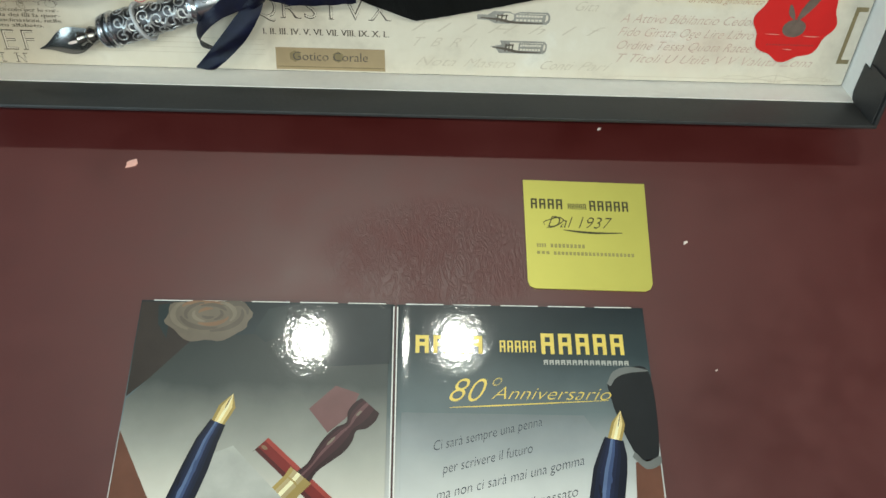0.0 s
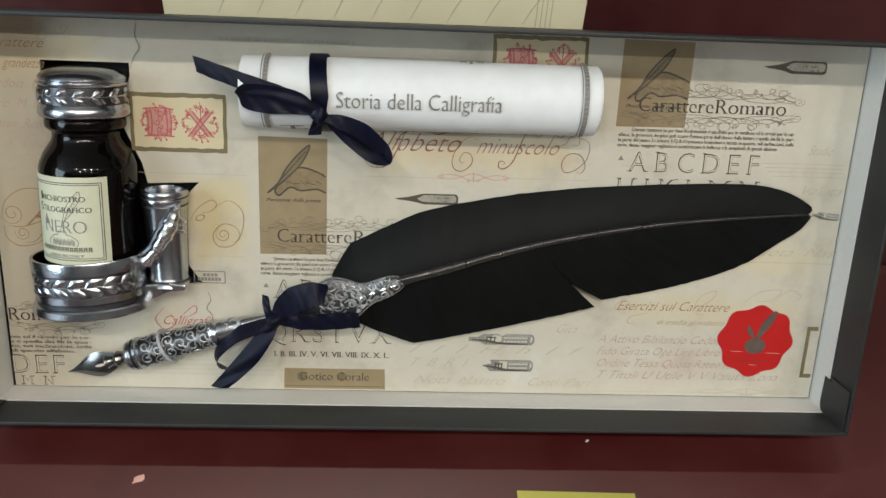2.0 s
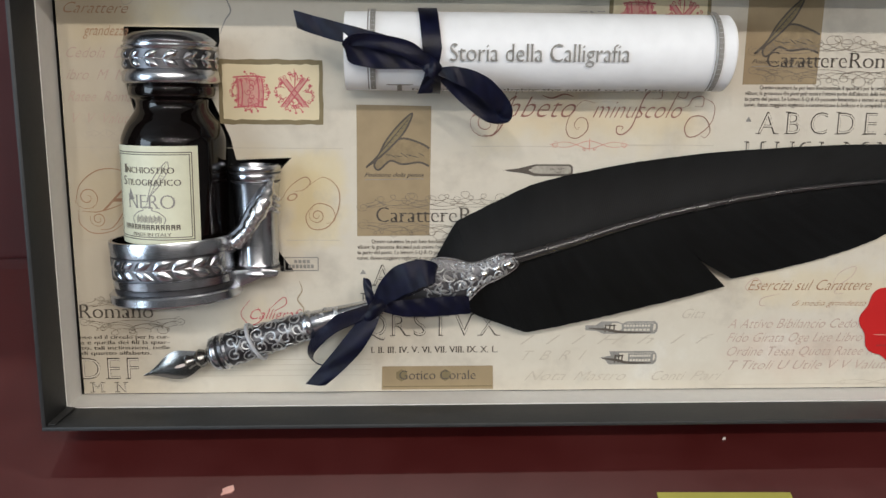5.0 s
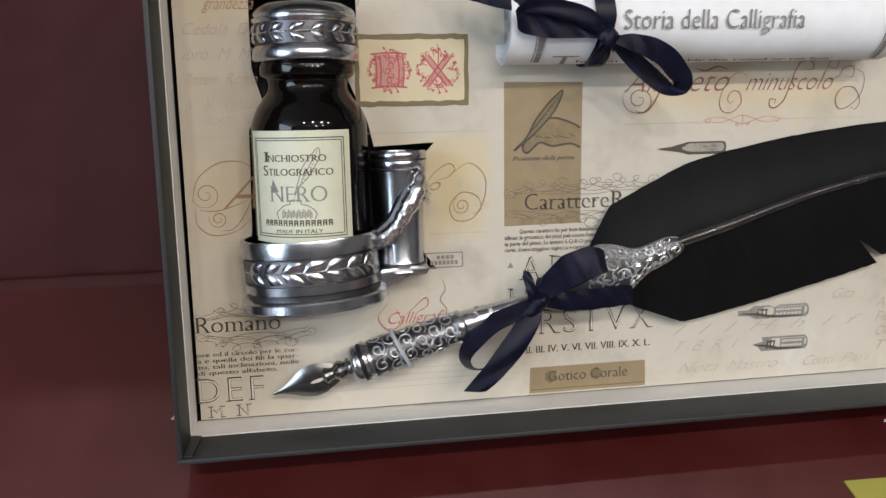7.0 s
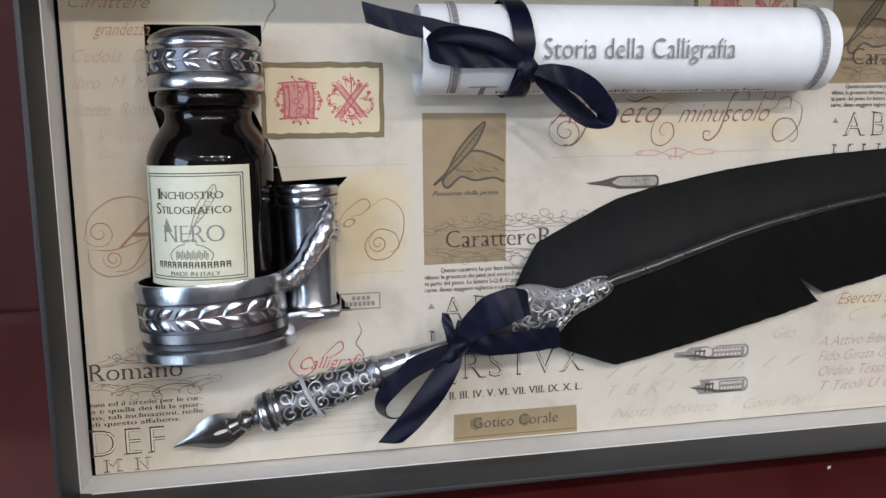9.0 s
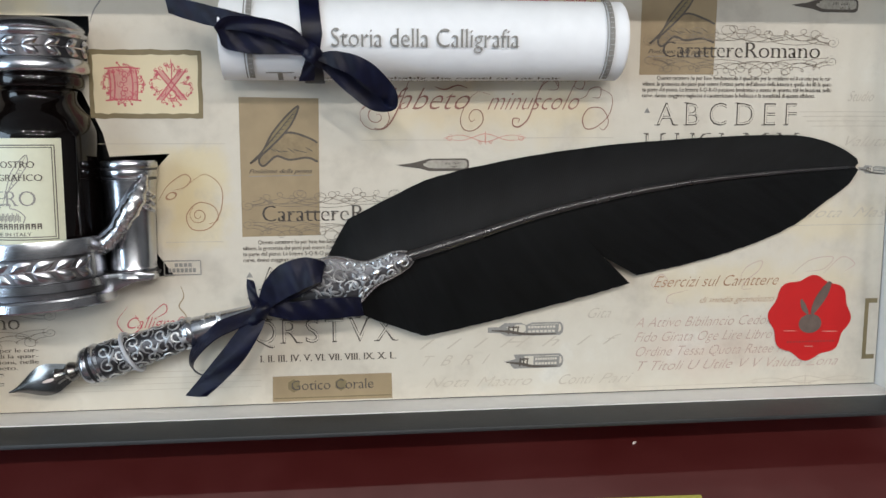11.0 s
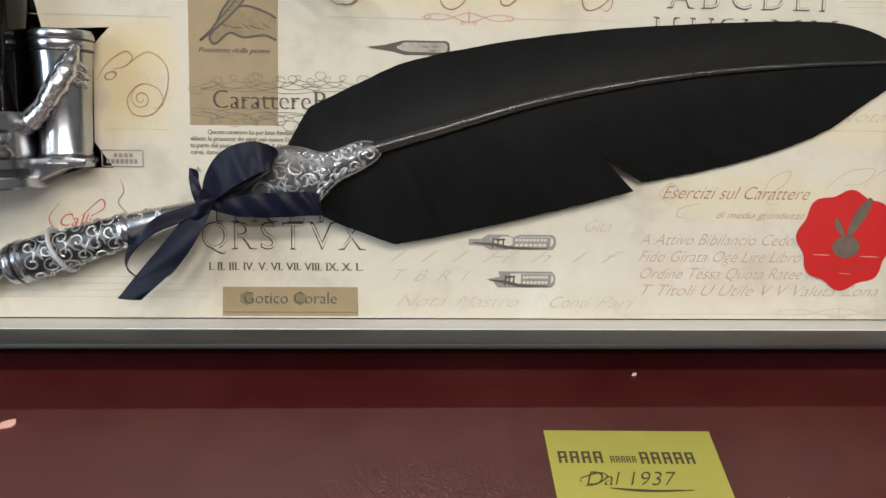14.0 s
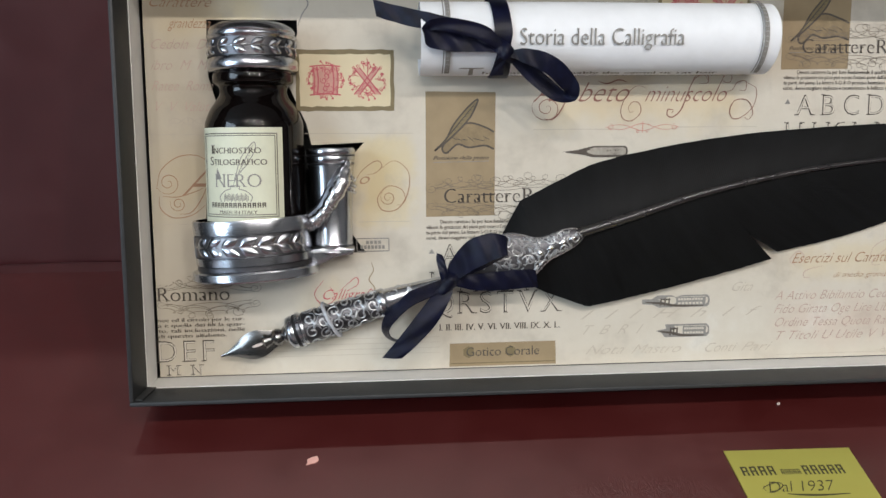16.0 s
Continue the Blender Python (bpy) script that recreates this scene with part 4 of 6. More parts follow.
# nibs
drawn_nib(-6.7, 22.8, 97.2, 2.5, INK, 0)
drawn_nib(38.3, 66.0, 98.8, 2.4, INK, 0)
drawn_nib(155.4, 184.5, 161.5, 2.8, INK, 0)
drawn_nib(30.7, 62.6, 29.0, 2.8, INK, 1)
drawn_nib(37.3, 62.8, 15.3, 3.0, INK, 2)
drawn_nib(189.0, 202.0, 94.6, 1.7, INK, 1, -0.08)
bm = bmesh.new()
for b in (54.6, 60.2):
    stroke(bm, [(-98, b), (-84, b)], .45, F, .2, 4, False)
for a in (-98, -84):
    stroke(bm, [(a, 54.6), (a, 60.2)], .45, F, .205, 4, False)
letter_bars(bm, -94, -87, 57.8, 59.2, 4, F, .2, None)
letter_bars(bm, -96.5, -85.5, 55.6, 57.2, 7, F, .2, None)
part("stamped_nib", bm, INK_GREY, insert, smooth=False)
# right column and foot of the sheet
lettering("Esercizi sul Carattere", 101, 45.4, 4.8, F, 0.2, insert, INK_RUST, 54, 0.5, style="pen")
lettering("di media grandezza", 121, 38.4, 2.6, F, 0.2, insert, INK_RUST, 33, 0.5, style="script")
for k, words in enumerate(("A Attivo Bibilancio Cedola", "Fido Girata Oge Lire Libro M", "Ordine Tessa Quota Ratee Roma", "T Titoli U Utile V V Valuta Zona")):
    lettering(words, 93.3, 28.4 - k * 6.3, 4.3, F, 0.2, insert, INK_ROSE, (61, 66, 76, 91)[k], 0.5, style="pen")
for words, a, b, w in (("Nota", 4.5, 5.2, 17), ("Mastro", 26, 5.0, 22), ("Conti", 60, 4.8, 14), ("Pari", 78, 4.8, 12), ("T  B  R  I", 1.5, 14.5, 27), ("Gita", 72, 33, 10), ("Nota  Mas", 163, 74, 38),
                       ("Studio", 182, 122.6, 11), ("Valuta", 180, 104, 20), ("I  I  I  H  h  I  f", 2, 21.5, 80)):
    lettering(words, a, b, 4.4, F, 0.2, insert, INK_FAINT, w, 0.6, style="pen")
for b in (118.3, 116.4, 114.5, 112.4):
    ruled(161 + (118.3 - b), 200, b, INK_FAINT, .22)
ruled(156, 202, 70.8, INK_FAINT, .3)
ruled(95, 200, 2.6, INK_FAINT, .2)
knot_line(144, 197, 3.4, INK_FAINT)
for k, flourish_pts in enumerate(([(103, 44), (100, 47), (104, 51), (107, 48), (104, 45)], [(138, 46), (141, 53), (148, 56), (147, 52), (141, 47), (140, 44), (144, 44)],
                                  [(162, 50), (170, 56), (180, 57), (176, 52), (168, 51)], [(176, 50), (184, 57), (190, 54), (186, 51)], [(116, 44), (108, 42), (107, 39), (110, 38.5)])):
    part("flourish_stroke", stroke(bmesh.new(), flourish_pts, .36, F, .2 + .003 * k, 26), INK_ROSE, insert, smooth=False)
bm = bmesh.new()
for a0, a1, b0, b1 in ((196.0, 197.8, 11.7, 38.7), (197.8, 201.6, 36.6, 38.7), (197.8, 201.6, 11.7, 13.8)):
    bar(bm, a0, a1, b0, b1, F, .12)
part("print_border", bm, TAN_DARK, insert, smooth=False)
part("small_print", text_lines(bmesh.new(), -90, -24, 166.5, 3, 1, 2.2, F, .2, random.Random(77)), INK_FAINT, insert, smooth=False)

# ---- ink bottle ----
def upright(cu, cc, v0, lean=0.0):
    """Places (x, y, height) of a turned form standing on the box's cut-out: its axis runs up the face."""
    k = math.tan(radians(lean))
    return lambda x, y, z: on_face(cu + x, v0 + z, cc + y - z * k)


def laurel(parent, radius, z, to, a0, a1, count, length, half):
    """Pairs of leaves and a stem in relief round a turned form."""
    def leaf(a, tip_a, dz):
        rows = []
        for i in range(7):
            t = i / 6
            w = math.sin(math.pi * min(1, t * 1.02)) ** 0.7 * half * 0.52 + 0.02
            ca = a + (tip_a - a) * t
            cz = z + dz * t ** 0.7
            row = []
            for j in range(5):
                s = j / 2 - 1
                rr = radius + 0.25 + 0.75 * (1 - s * s) * math.sin(math.pi * (0.1 + 0.85 * t))
                ang = radians(ca) + s * w * (dz / half) * 0.35 / radius
                row.append(to(rr * math.cos(ang), rr * math.sin(ang), cz + s * w))
            rows.append(row)
        part("leaf", sheet(bmesh.new(), rows, 0.3), SILVER, parent)
    step = (a1 - a0) / count
    span = math.degrees(length / radius)
    for k in range(count):
        a = a0 + (k + 0.5) * step
        for s in (1, -1):
            leaf(a, a - span, s * half)
        ring = [to((radius + .35) * math.cos(radians(a + step * q / 6)), (radius + .35) * math.sin(radians(a + step * q / 6)), z) for q in range(-1, 6)]
        part("stem", tube(bmesh.new(), ring, 0.32, 6), BRIGHT, parent)


def ink_bottle():
    b = thing("ink_bottle", BOX, "black ink bottle with embossed pewter cap and ivory label", "bottle")
    to = upright(-139.6, 7.0, 50.0, 1.5)
    prof = [(0, 0), (18, 0), (20, 2), (20.4, 5), (20.4, 56), (20.2, 60), (19.2, 63), (17.8, 66), (15.9, 68.8), (14.4, 71.2), (13.9, 73.2), (14.3, 75), (15.8, 76.2), (16.5, 77.4), (16.5, 79.8), (15.8, 81.0), (14.5, 84), (0, 84)]
    dense = [(r, h) for r, h in prof[:4]] + catmull(prof[4:-2], 56) + prof[-2:]
    part("glass_body", revolve(bmesh.new(), dense, to, 72), GLASS_INK, b, "black ink-filled glass body")
    cap = [(0, 101.6), (9, 101.4), (14, 100.6), (17, 98.9), (17.8, 97.2), (17.3, 96.6), (17.3, 96.0), (18.3, 95.6), (18.3, 94.9), (17.5, 94.4), (17.5, 86.4), (18.4, 85.8), (18.6, 82.5), (18.0, 81.4), (14, 81.2)]
    c = part("cap", revolve(bmesh.new(), cap, to, 72), SILVER, b, "embossed pewter cap", sharp=60)
    ground = [(17.62, 86.8), (17.62, 94.0)]
    part("relief_ground", revolve(bmesh.new(), ground, to, 72), TARNISH, c)
    laurel(c, 17.5, 90.4, to, 0, 360, 15, 5.4, 2.6)
    # label wrapped over the front and one flank
    R = 20.65
    wrap = lambda a, bb, h: to((R + h) * math.sin(radians(a)), (R + h) * math.cos(radians(a)), bb)
    grid = [[wrap(-70 + 109 * i / 30, 20.2 + 37.8 * j / 8, 0) for j in range(9)] for i in range(31)]
    lab = part("label", sheet(bmesh.new(), grid, 0.18), LABEL_PAPER, b, "ivory printed paper label")
    mm = math.degrees(1 / R)

    def on_label(x, y, h):
        """x in millimetres from the label's middle, y from its foot."""
        return wrap(-15.5 + x * mm, 20.2 + y, h)
    bm = bmesh.new()
    for a0, a1, b0, b1 in ((-17.3, 17.3, 2.0, 2.35), (-17.3, 17.3, 35.2, 35.55), (-17.3, -16.95, 2.0, 35.5), (16.95, 17.3, 2.0, 35.5),
                           (-16.4, 16.4, 2.9, 3.2), (-16.4, 16.4, 34.4, 34.7), (-16.4, -16.1, 2.9, 34.6), (16.1, 16.4, 2.9, 34.6)):
        n = max(1, int((a1 - a0) / 1.5))
        for k in range(n):
            bar(bm, a0 + (a1 - a0) * k / n, a0 + (a1 - a0) * (k + 1) / n, b0, b1, on_label, 0.16)
    part("border", bm, INK, lab, smooth=False)
    for first, rest, a, b, w in (("I", "NCHIOSTRO", -11.4, 27.4, 22.5), ("S", "TILOGRAFICO", -12.6, 22.8, 25)):
        lettering(first, a, b, 3.5, on_label, 0.2, lab, INK, .75 if first == "I" else 2.1, style="text")
        lettering(rest, a + (1.5 if first == "I" else 2.5), b + .1, 2.35, on_label, 0.2, lab, INK, w - 2.2, style="text")
    lettering("NERO", -9.4, 14.0, 5.6, on_label, 0.2, lab, INK_GREY, 19.5, style="roman")
    single_bars(-12.6, 12.4, 5.9, 7.9, 13, on_label, .2, INK, lab)
    lettering("MADE IN ITALY", -7.6, 3.5, 1.3, on_label, 0.2, lab, INK, 16, style="text")
    bm = bmesh.new()
    quill = catmull([(-.4, 16.6), (1.0, 21), (2.6, 25.6), (5.0, 29), (8.0, 32), (8.4, 29), (7.0, 26.4), (4.4, 22.4), (1.8, 19.6), (-.4, 16.6)], 44)
    stroke(bm, quill, .32, on_label, .17, 0, False)
    stroke(bm, [(-1.4, 14), (1.6, 20), (5, 26.4), (8, 31.6)], .3, on_label, .175, 12)
    for k in range(9):
        stroke(bm, [(1.2 + .7 * k, 19.2 + 1.25 * k), (2.4 + .7 * k, 19.0 + 1.25 * k + .5 * (k % 2))], .26, on_label, .178 + .001 * k, 3)
    flat(bm, [(-9.6, 17), (-6.2, 17.4), (-8.4, 21.8)], on_label, .176)
    stroke(bm, catmull([(-6.6, 8.2), (-7.2, 10.4), (-4.4, 12.8), (-2.2, 13.4), (-2.2, 14.6), (1.6, 14.6), (1.6, 13.4), (4.2, 12.6), (6.6, 10.4), (6.0, 8.2)], 40), .34, on_label, .187, 0, False)
    for k in range(20):
        x = -5.2 + k * .53
        bar(bm, x, x + .3, 8.4 + .3 * (k % 3), 11.2 + .5 * math.sin(k * 1.9), on_label, .19)
    part("vignette", bm, INK_GREY, lab, "grey printed quill vignette", smooth=False)


ink_bottle()


# ---- pewter stand: a low cup with a pen tube beside it ----
def pen_stand():
    s = thing("pen_stand", BOX, "embossed pewter inkwell stand with a pen tube", "pen stand")
    def to(x, y, z):
        """The cup is an oval, a little turned in the face of the box."""
        t = radians(3.0)
        a, b = x * 1.045, z + 1.2
        return on_face(-139.8 + a * math.cos(t) - b * math.sin(t), 44.6 + a * math.sin(t) + b * math.cos(t), 11.0 + y * .84)

    cup = [(0, 1.0), (22, 0.2), (24.6, 0.5), (25.1, 1.2), (25.0, 4.0), (24.4, 4.6), (22.7, 5.0), (22.6, 6.8), (23.1, 7.2), (23.3, 10.2), (22.8, 10.6), (22.7, 19.4), (23.2, 19.8), (23.5, 24.8), (23.2, 25.5), (21.9, 25.5), (21.4, 10), (0, 9.8)]
    c = part("cup", revolve(bmesh.new(), cup, to, 88), SILVER, s, "low round pewter cup", sharp=32)
    part("groove", revolve(bmesh.new(), [(22.9, 5.05), (22.85, 5.9), (22.9, 6.8)], to, 60, 10, 190), TARNISH, c)
    part("relief_ground", revolve(bmesh.new(), [(22.82, 11.0), (22.95, 15), (22.82, 19.0)], to, 60, 30, 168), GROUND, c)
    laurel(c, 22.6, 15.0, to, 34, 162, 7, 7.2, 3.3)
    bm = bmesh.new()
    for zz in (10.8, 19.2):
        tube(bm, [to(23.0 * math.cos(radians(a)), 23.0 * math.sin(radians(a)), zz) for a in range(32, 168, 4)], 0.35, 6)
    for a in (31, 167):
        tube(bm, [to(23.0 * math.cos(radians(a)), 23.0 * math.sin(radians(a)), 10.8 + q * 1.4) for q in range(7)], 0.35, 6)
    part("relief_frame", bm, TARNISH, c)
    tt = upright(-108.2, 4.5, 54.5, 0)
    prof = [(0, 0.4), (8.6, 0), (9.3, 1.2), (8.8, 2.6), (8.3, 3.2), (8.9, 4.4), (8.5, 5.4), (8.7, 20), (9.3, 34), (9.8, 38.0), (9.4, 38.5), (9.9, 39.2), (10.2, 41.4), (9.8, 42.0), (10.3, 42.7), (10.4, 44.4), (9.8, 45.2), (8.4, 45.0), (7.8, 42), (7.4, 20), (0, 19.5)]
    t = part("pen_tube", revolve(bmesh.new(), prof, tt, 56), SILVER, s, "upright pewter pen tube", sharp=45)
    for r, z in ((9.62, 38.6), (9.92, 42.05), (8.5, 3.2)):
        bm = tube(bmesh.new(), [tt(r * math.cos(radians(a)), r * math.sin(radians(a)), z) for a in range(0, 365, 8)], 0.42, 6)
        part("groove", bm, TARNISH, t)
    # foot joining cup and tube
    base = [(-128, 46.5), (-116, 49.5), (-106, 54.2), (-99.4, 54.8), (-98.4, 57.5), (-106, 58.4), (-116, 57.5), (-126, 56)]
    bm = plate(bmesh.new(), base, F, -2, 13.0)
    bmesh.ops.bevel(bm, geom=[e for e in bm.edges], offset=0.7, segments=2, affect="EDGES", profile=.5)
    part("foot", bm, SILVER, s, sharp=50)
    # a plain cast ornament climbing the tube
    bm = bmesh.new()
    spine = catmull([(-117.5, 66, 13, 1.6), (-114.5, 69.5, 15.5, 3.0), (-110.5, 73.5, 16.2, 2.6), (-107, 79, 16.5, 3.1), (-103.5, 85, 15.5, 3.3), (-101.5, 90.5, 13.5, 2.2), (-100.4, 94.5, 12, 0.8)], 28)
    tube(bm, [on_face(u, v, c) for u, v, c, r in spine], [r * (1 + .10 * math.sin(i * 1.7)) for i, (u, v, c, r) in enumerate(spine)], 12)
    for k, (du, dv) in enumerate(((3.4, -3.5), (4.0, -1.0), (3.8, 1.6))):
        fin = catmull([(-104.2, 86 + dv * .4, 15, 1.2), (-101.2 + du * .2, 86.5 + dv, 13.5, 1.25), (-99.0 + du * .25, 84.5 + dv, 10.5, .9)], 8)
        tube(bm, [on_face(u, v, c) for u, v, c, r in fin], [r for u, v, c, r in fin], 8)
    part("cast_ornament", bm, BRIGHT, s, "smooth bright cast ornament", sharp=70)
    bm = bmesh.new()
    tube(bm, [on_face(u - 1.6, v + 1.4, c - 2.2) for u, v, c, r in spine[4:]], [max(.7, r * .9) for u, v, c, r in spine[4:]], 8)
    part("ornament_shadow_line", bm, TARNISH, s)


pen_stand()


# ---- quill pen ----
AX0, AX1 = V((-124.2, -8.2, 21.6)), V((-62.0, -9.5, 41.3))
AXD = (AX1 - AX0).normalized()
AXS = AXD.cross(V((0, -1, 0))).normalized()       # across, in the face
AXN = AXS.cross(AXD).normalized()                 # out of the face
if AXN.y > 0:
    AXN = -AXN


def on_pen(x, y, z):
    """x across, y outwards, z along the pen's axis from the barrel's front."""
    return AX0 + AXS * x + AXN * y + AXD * z


def scrolls(parent, material, radius, to, z0, z1, rows, cols, thick=0.5):
    """Arabesque relief on a turned form: spirals, leaves and beads, each a part."""
    put = lambda z, a: to(radius(z) * math.cos(radians(a)), radius(z) * math.sin(radians(a)), z)
    dz, da = (z1 - z0) / cols, 360 / rows
    for i in range(cols):
        for j in range(rows):
            z, a = z0 + (i + .5) * dz, (j + .5 + .5 * (i % 2)) * da
            r = radius(z)
            flip = 1 if (i + j) % 2 else -1
            pts = []
            for k in range(15):
                t = k / 14
                w = 2 * math.pi * 1.2 * t * flip + i * 1.3 + j * .7
                q = dz * .56 * (1 - t * .75)
                pts.append(put(z + q * math.cos(w), a + math.degrees(q * math.sin(w) / r)))
            part("scroll", tube(bmesh.new(), pts, [thick * (.55 + .6 * t / 14) for t in range(15)], 6), material, parent)
            leaf = [put(z + dz * (.1 + .6 * t / 5), a + da * (.5 * math.sin(t / 5 * 3.1) * flip)) for t in range(6)]
            part("scroll_leaf", tube(bmesh.new(), leaf, [.15 + thick * 1.5 * math.sin(math.pi * t / 5) for t in range(6)], 6), material, parent)


def quill_pen():
    p = thing("quill_pen", BOX, "black feather quill pen with embossed pewter barrel and navy bow", "pen")
    # barrel
    def rad(z):
        return 7.3 - 0.045 * z if z < 40 else 5.5 - (z - 40) * .105
    prof = [(0, -4.6), (3.4, -4.6), (5.2, -4.2), (6.8, -3.0), (7.3, -1.4), (6.9, -0.6)]
    prof += [(6.9, 0.9), (7.7, 1.2), (7.7, 2.4), (7.0, 2.8)]
    prof += [(rad(z) - .25, z) for z in range(4, 38, 3)] + [(6.1, 38.5), (6.1, 40), (5.2, 41)] + [(rad(z), z) for z in range(42, 70, 4)] + [(2.4, 70), (0, 70)]
    b = part("barrel", revolve(bmesh.new(), prof, on_pen, 48), SILVER, p, "embossed pewter barrel", sharp=45)
    part("relief_ground", revolve(bmesh.new(), [(rad(z) - .12, z) for z in range(4, 38, 3)], on_pen, 48), TARNISH, b)
    scrolls(b, VINE, lambda z: rad(z) - .16, on_pen, 4.5, 37.5, 7, 6, .46)
    scrolls(b, VINE, lambda z: rad(z) - .24, on_pen, 43, 52, 4, 2, .4)
    part("rubber_ring", revolve(bmesh.new(), [(6.9, -0.5), (7.25, -0.2), (7.25, 0.6), (6.9, 0.9)], on_pen, 40), RUBBER, p, "black rubber ring")
    grip = [(0, -15.2), (2.4, -15.2), (3.3, -14.2), (2.6, -12.6), (2.4, -11.2), (3.2, -10.2), (3.9, -8.8), (3.4, -7.2), (2.8, -6.4), (3.6, -5.4), (4.0, -4.4), (0, -4.4)]
    part("grip", revolve(bmesh.new(), grip, on_pen, 36), STEEL, p, "turned steel grip")
    # nib: a folded steel leaf with a vent
    tipv, rootv = V((-157.6, -4.6, 10.4)), on_pen(0, 0, -9.5)
    ndir = (rootv - tipv)
    nlen = ndir.length
    ndir.normalize()
    nside = ndir.cross(V((0, -1, 0))).normalized()
    nout = nside.cross(ndir).normalized()
    if nout.y > 0:
        nout = -nout
    widths = catmull([(0.12,), (1.0,), (2.6,), (4.6,), (5.9,), (6.0,), (4.8,), (3.4,)], 30)
    rows = []
    for i, (w,) in enumerate(widths):
        t = i / 30
        row = []
        for j in range(9):
            s = j / 4 - 1
            row.append(tipv + ndir * nlen * t + nside * w * s + nout * (w * .22 * (1 - s * s) + .3 * math.sin(math.pi * t)))
        rows.append(row)
    nib = part("nib", sheet(bmesh.new(), rows, 0.35), STEEL, p, "pointed polished steel nib")
    on_nib = lambda a, h, o: tipv + ndir * a + nside * h + nout * o
    bm = bmesh.new()
    flat(bm, [(18 + 2.8 * math.cos(k * math.pi / 8), .2 + .65 * math.sin(k * math.pi / 8)) for k in range(16)], on_nib, 1.95)
    part("vent", bm, PALE_FLAKE, nib, "open vent slot", smooth=False)
    part("slit", tube(bmesh.new(), [on_nib(1, 0, .4), on_nib(5, 0, .75), on_nib(9, 0, 1.2), on_nib(15.4, 0, 1.75)], .09, 5), RUBBER, nib)
    # tie that holds the pen to the card
    ring = []
    for k in range(41):
        a = 2 * math.pi * k / 40
        ring.append(on_pen(7.9 * math.cos(a), 7.6 * math.sin(a) + .2, 15.5 + 1.5 * math.cos(a)))
    part("tie", tube(bmesh.new(), ring, .75, 8), TIE, p, "translucent white plastic tie")
    # collar: a flared snake-head plate
    spine = [(-50, 44.6, 3.2, 9.5), (-44, 47.2, 5.5, 11), (-37, 50.0, 9.5, 12), (-31, 51.8, 11.2, 12.2), (-25, 53.2, 9.6, 12.5), (-20, 54.6, 6.4, 13), (-16, 56.2, 4.9, 13.2), (-11, 58.4, 4.6, 13.6), (-7, 60.2, 4.2, 13.8), (-3, 61.6, 2.8, 13.8), (-0.8, 62.2, .5, 13.6)]
    dirv = V((49, 17.6)).normalized()
    perp = V((-dirv.y, dirv.x))
    rows = []
    for u, v, w, c in catmull(spine, 44):
        rows.append([on_face(u + perp.x * w * s, v + perp.y * w * s, c + 2.6 * (1 - s * s) ** .7 * min(1, w / 4)) for s in [q / 5 - 1 for q in range(11)]])
    collar = part("collar", sheet(bmesh.new(), rows, 1.2), COLLAR_GROUND, p, "embossed pewter collar")
    dense = catmull(spine, 44)

    def on_collar(t, s, h):
        f = max(0.0, min(43.999, t * 44))
        u, v, w, c = (p + (q - p) * (f % 1) for p, q in zip(dense[int(f)], dense[int(f) + 1]))
        return on_face(u + perp.x * w * s, v + perp.y * w * s, c + 2.6 * (1 - min(1, s * s)) ** .7 * min(1, w / 4) + h)
    bm = bmesh.new()
    for s in (-.97, .97):
        tube(bm, [on_collar(k / 44, s, .5) for k in range(0, 45)], .55, 6)
    for k in range(4):
        leaf = [on_collar(.46 + .11 * k + .012 * q, .05 * math.sin(k), .7) for q in range(8)]
        part("leaf", tube(bmesh.new(), leaf, [.1 + (1.3 - .2 * k) * math.sin(math.pi * q / 7) for q in range(8)], 8), BRIGHT, collar)
    for k in range(9):
        bmesh.ops.create_icosphere(bm, subdivisions=1, radius=.75, matrix=Matrix.Translation(on_collar(.42 + .05 * k, .78, .6)))
    part("beaded_rim", bm, BRIGHT, collar, "bright beaded rim")
    # vines and leaves cast in low relief on the collar
    vine = random.Random(8)
    for i in range(18):
        t = .10 + .85 * i / 17
        w = dense[min(44, int(t * 44))][2]
        lanes = 4 if w > 8.5 else 3 if w > 6 else 2 if w > 4.3 else 1
        for lane in range(lanes):
            s0 = 0 if lanes == 1 else (-.70 + 1.40 * lane / (lanes - 1))
            flip, turn0, size = vine.choice((1, -1)), vine.uniform(0, 6.3), min(2.5, w * .55) * vine.uniform(.85, 1.15)
            ring = []
            for k in range(15):
                q = k / 14
                ang, rr = turn0 + flip * 6.3 * (.45 + .4 * ((i + lane) % 2)) * q, size * (1.15 - .8 * q)
                ring.append(on_collar(t + rr * math.cos(ang) / 54, max(-.9, min(.9, s0 + rr * math.sin(ang) / w)), .56))
            part("vine_scroll", tube(bmesh.new(), ring, [.20 + .22 * math.sin(math.pi * (.15 + .8 * k / 14)) for k in range(15)], 6), VINE, collar)
            ang = vine.uniform(0, 6.3)
            leaf = [on_collar(t + .03 + 3.6 * (k / 6 - .4) * math.cos(ang) / 54, max(-.9, min(.9, s0 + 3.6 * (k / 6 - .4) * math.sin(ang) / w)), .5) for k in range(7)]
            part("vine_leaf", tube(bmesh.new(), leaf, [.1 + .66 * math.sin(math.pi * k / 6) for k in range(7)], 6), VINE, collar)

    # feather: shaft and three vanes
    shaft = [(-30, 53.5, 11), (-5, 61.6, 13), (18.4, 68.6, 13.4), (50.2, 78.2, 12.2), (82.2, 85.2, 10.6), (114.5, 90.2, 8.6), (147.2, 93.3, 6.6), (175.9, 95.0, 4.4), (185.5, 95.4, 3.4)]
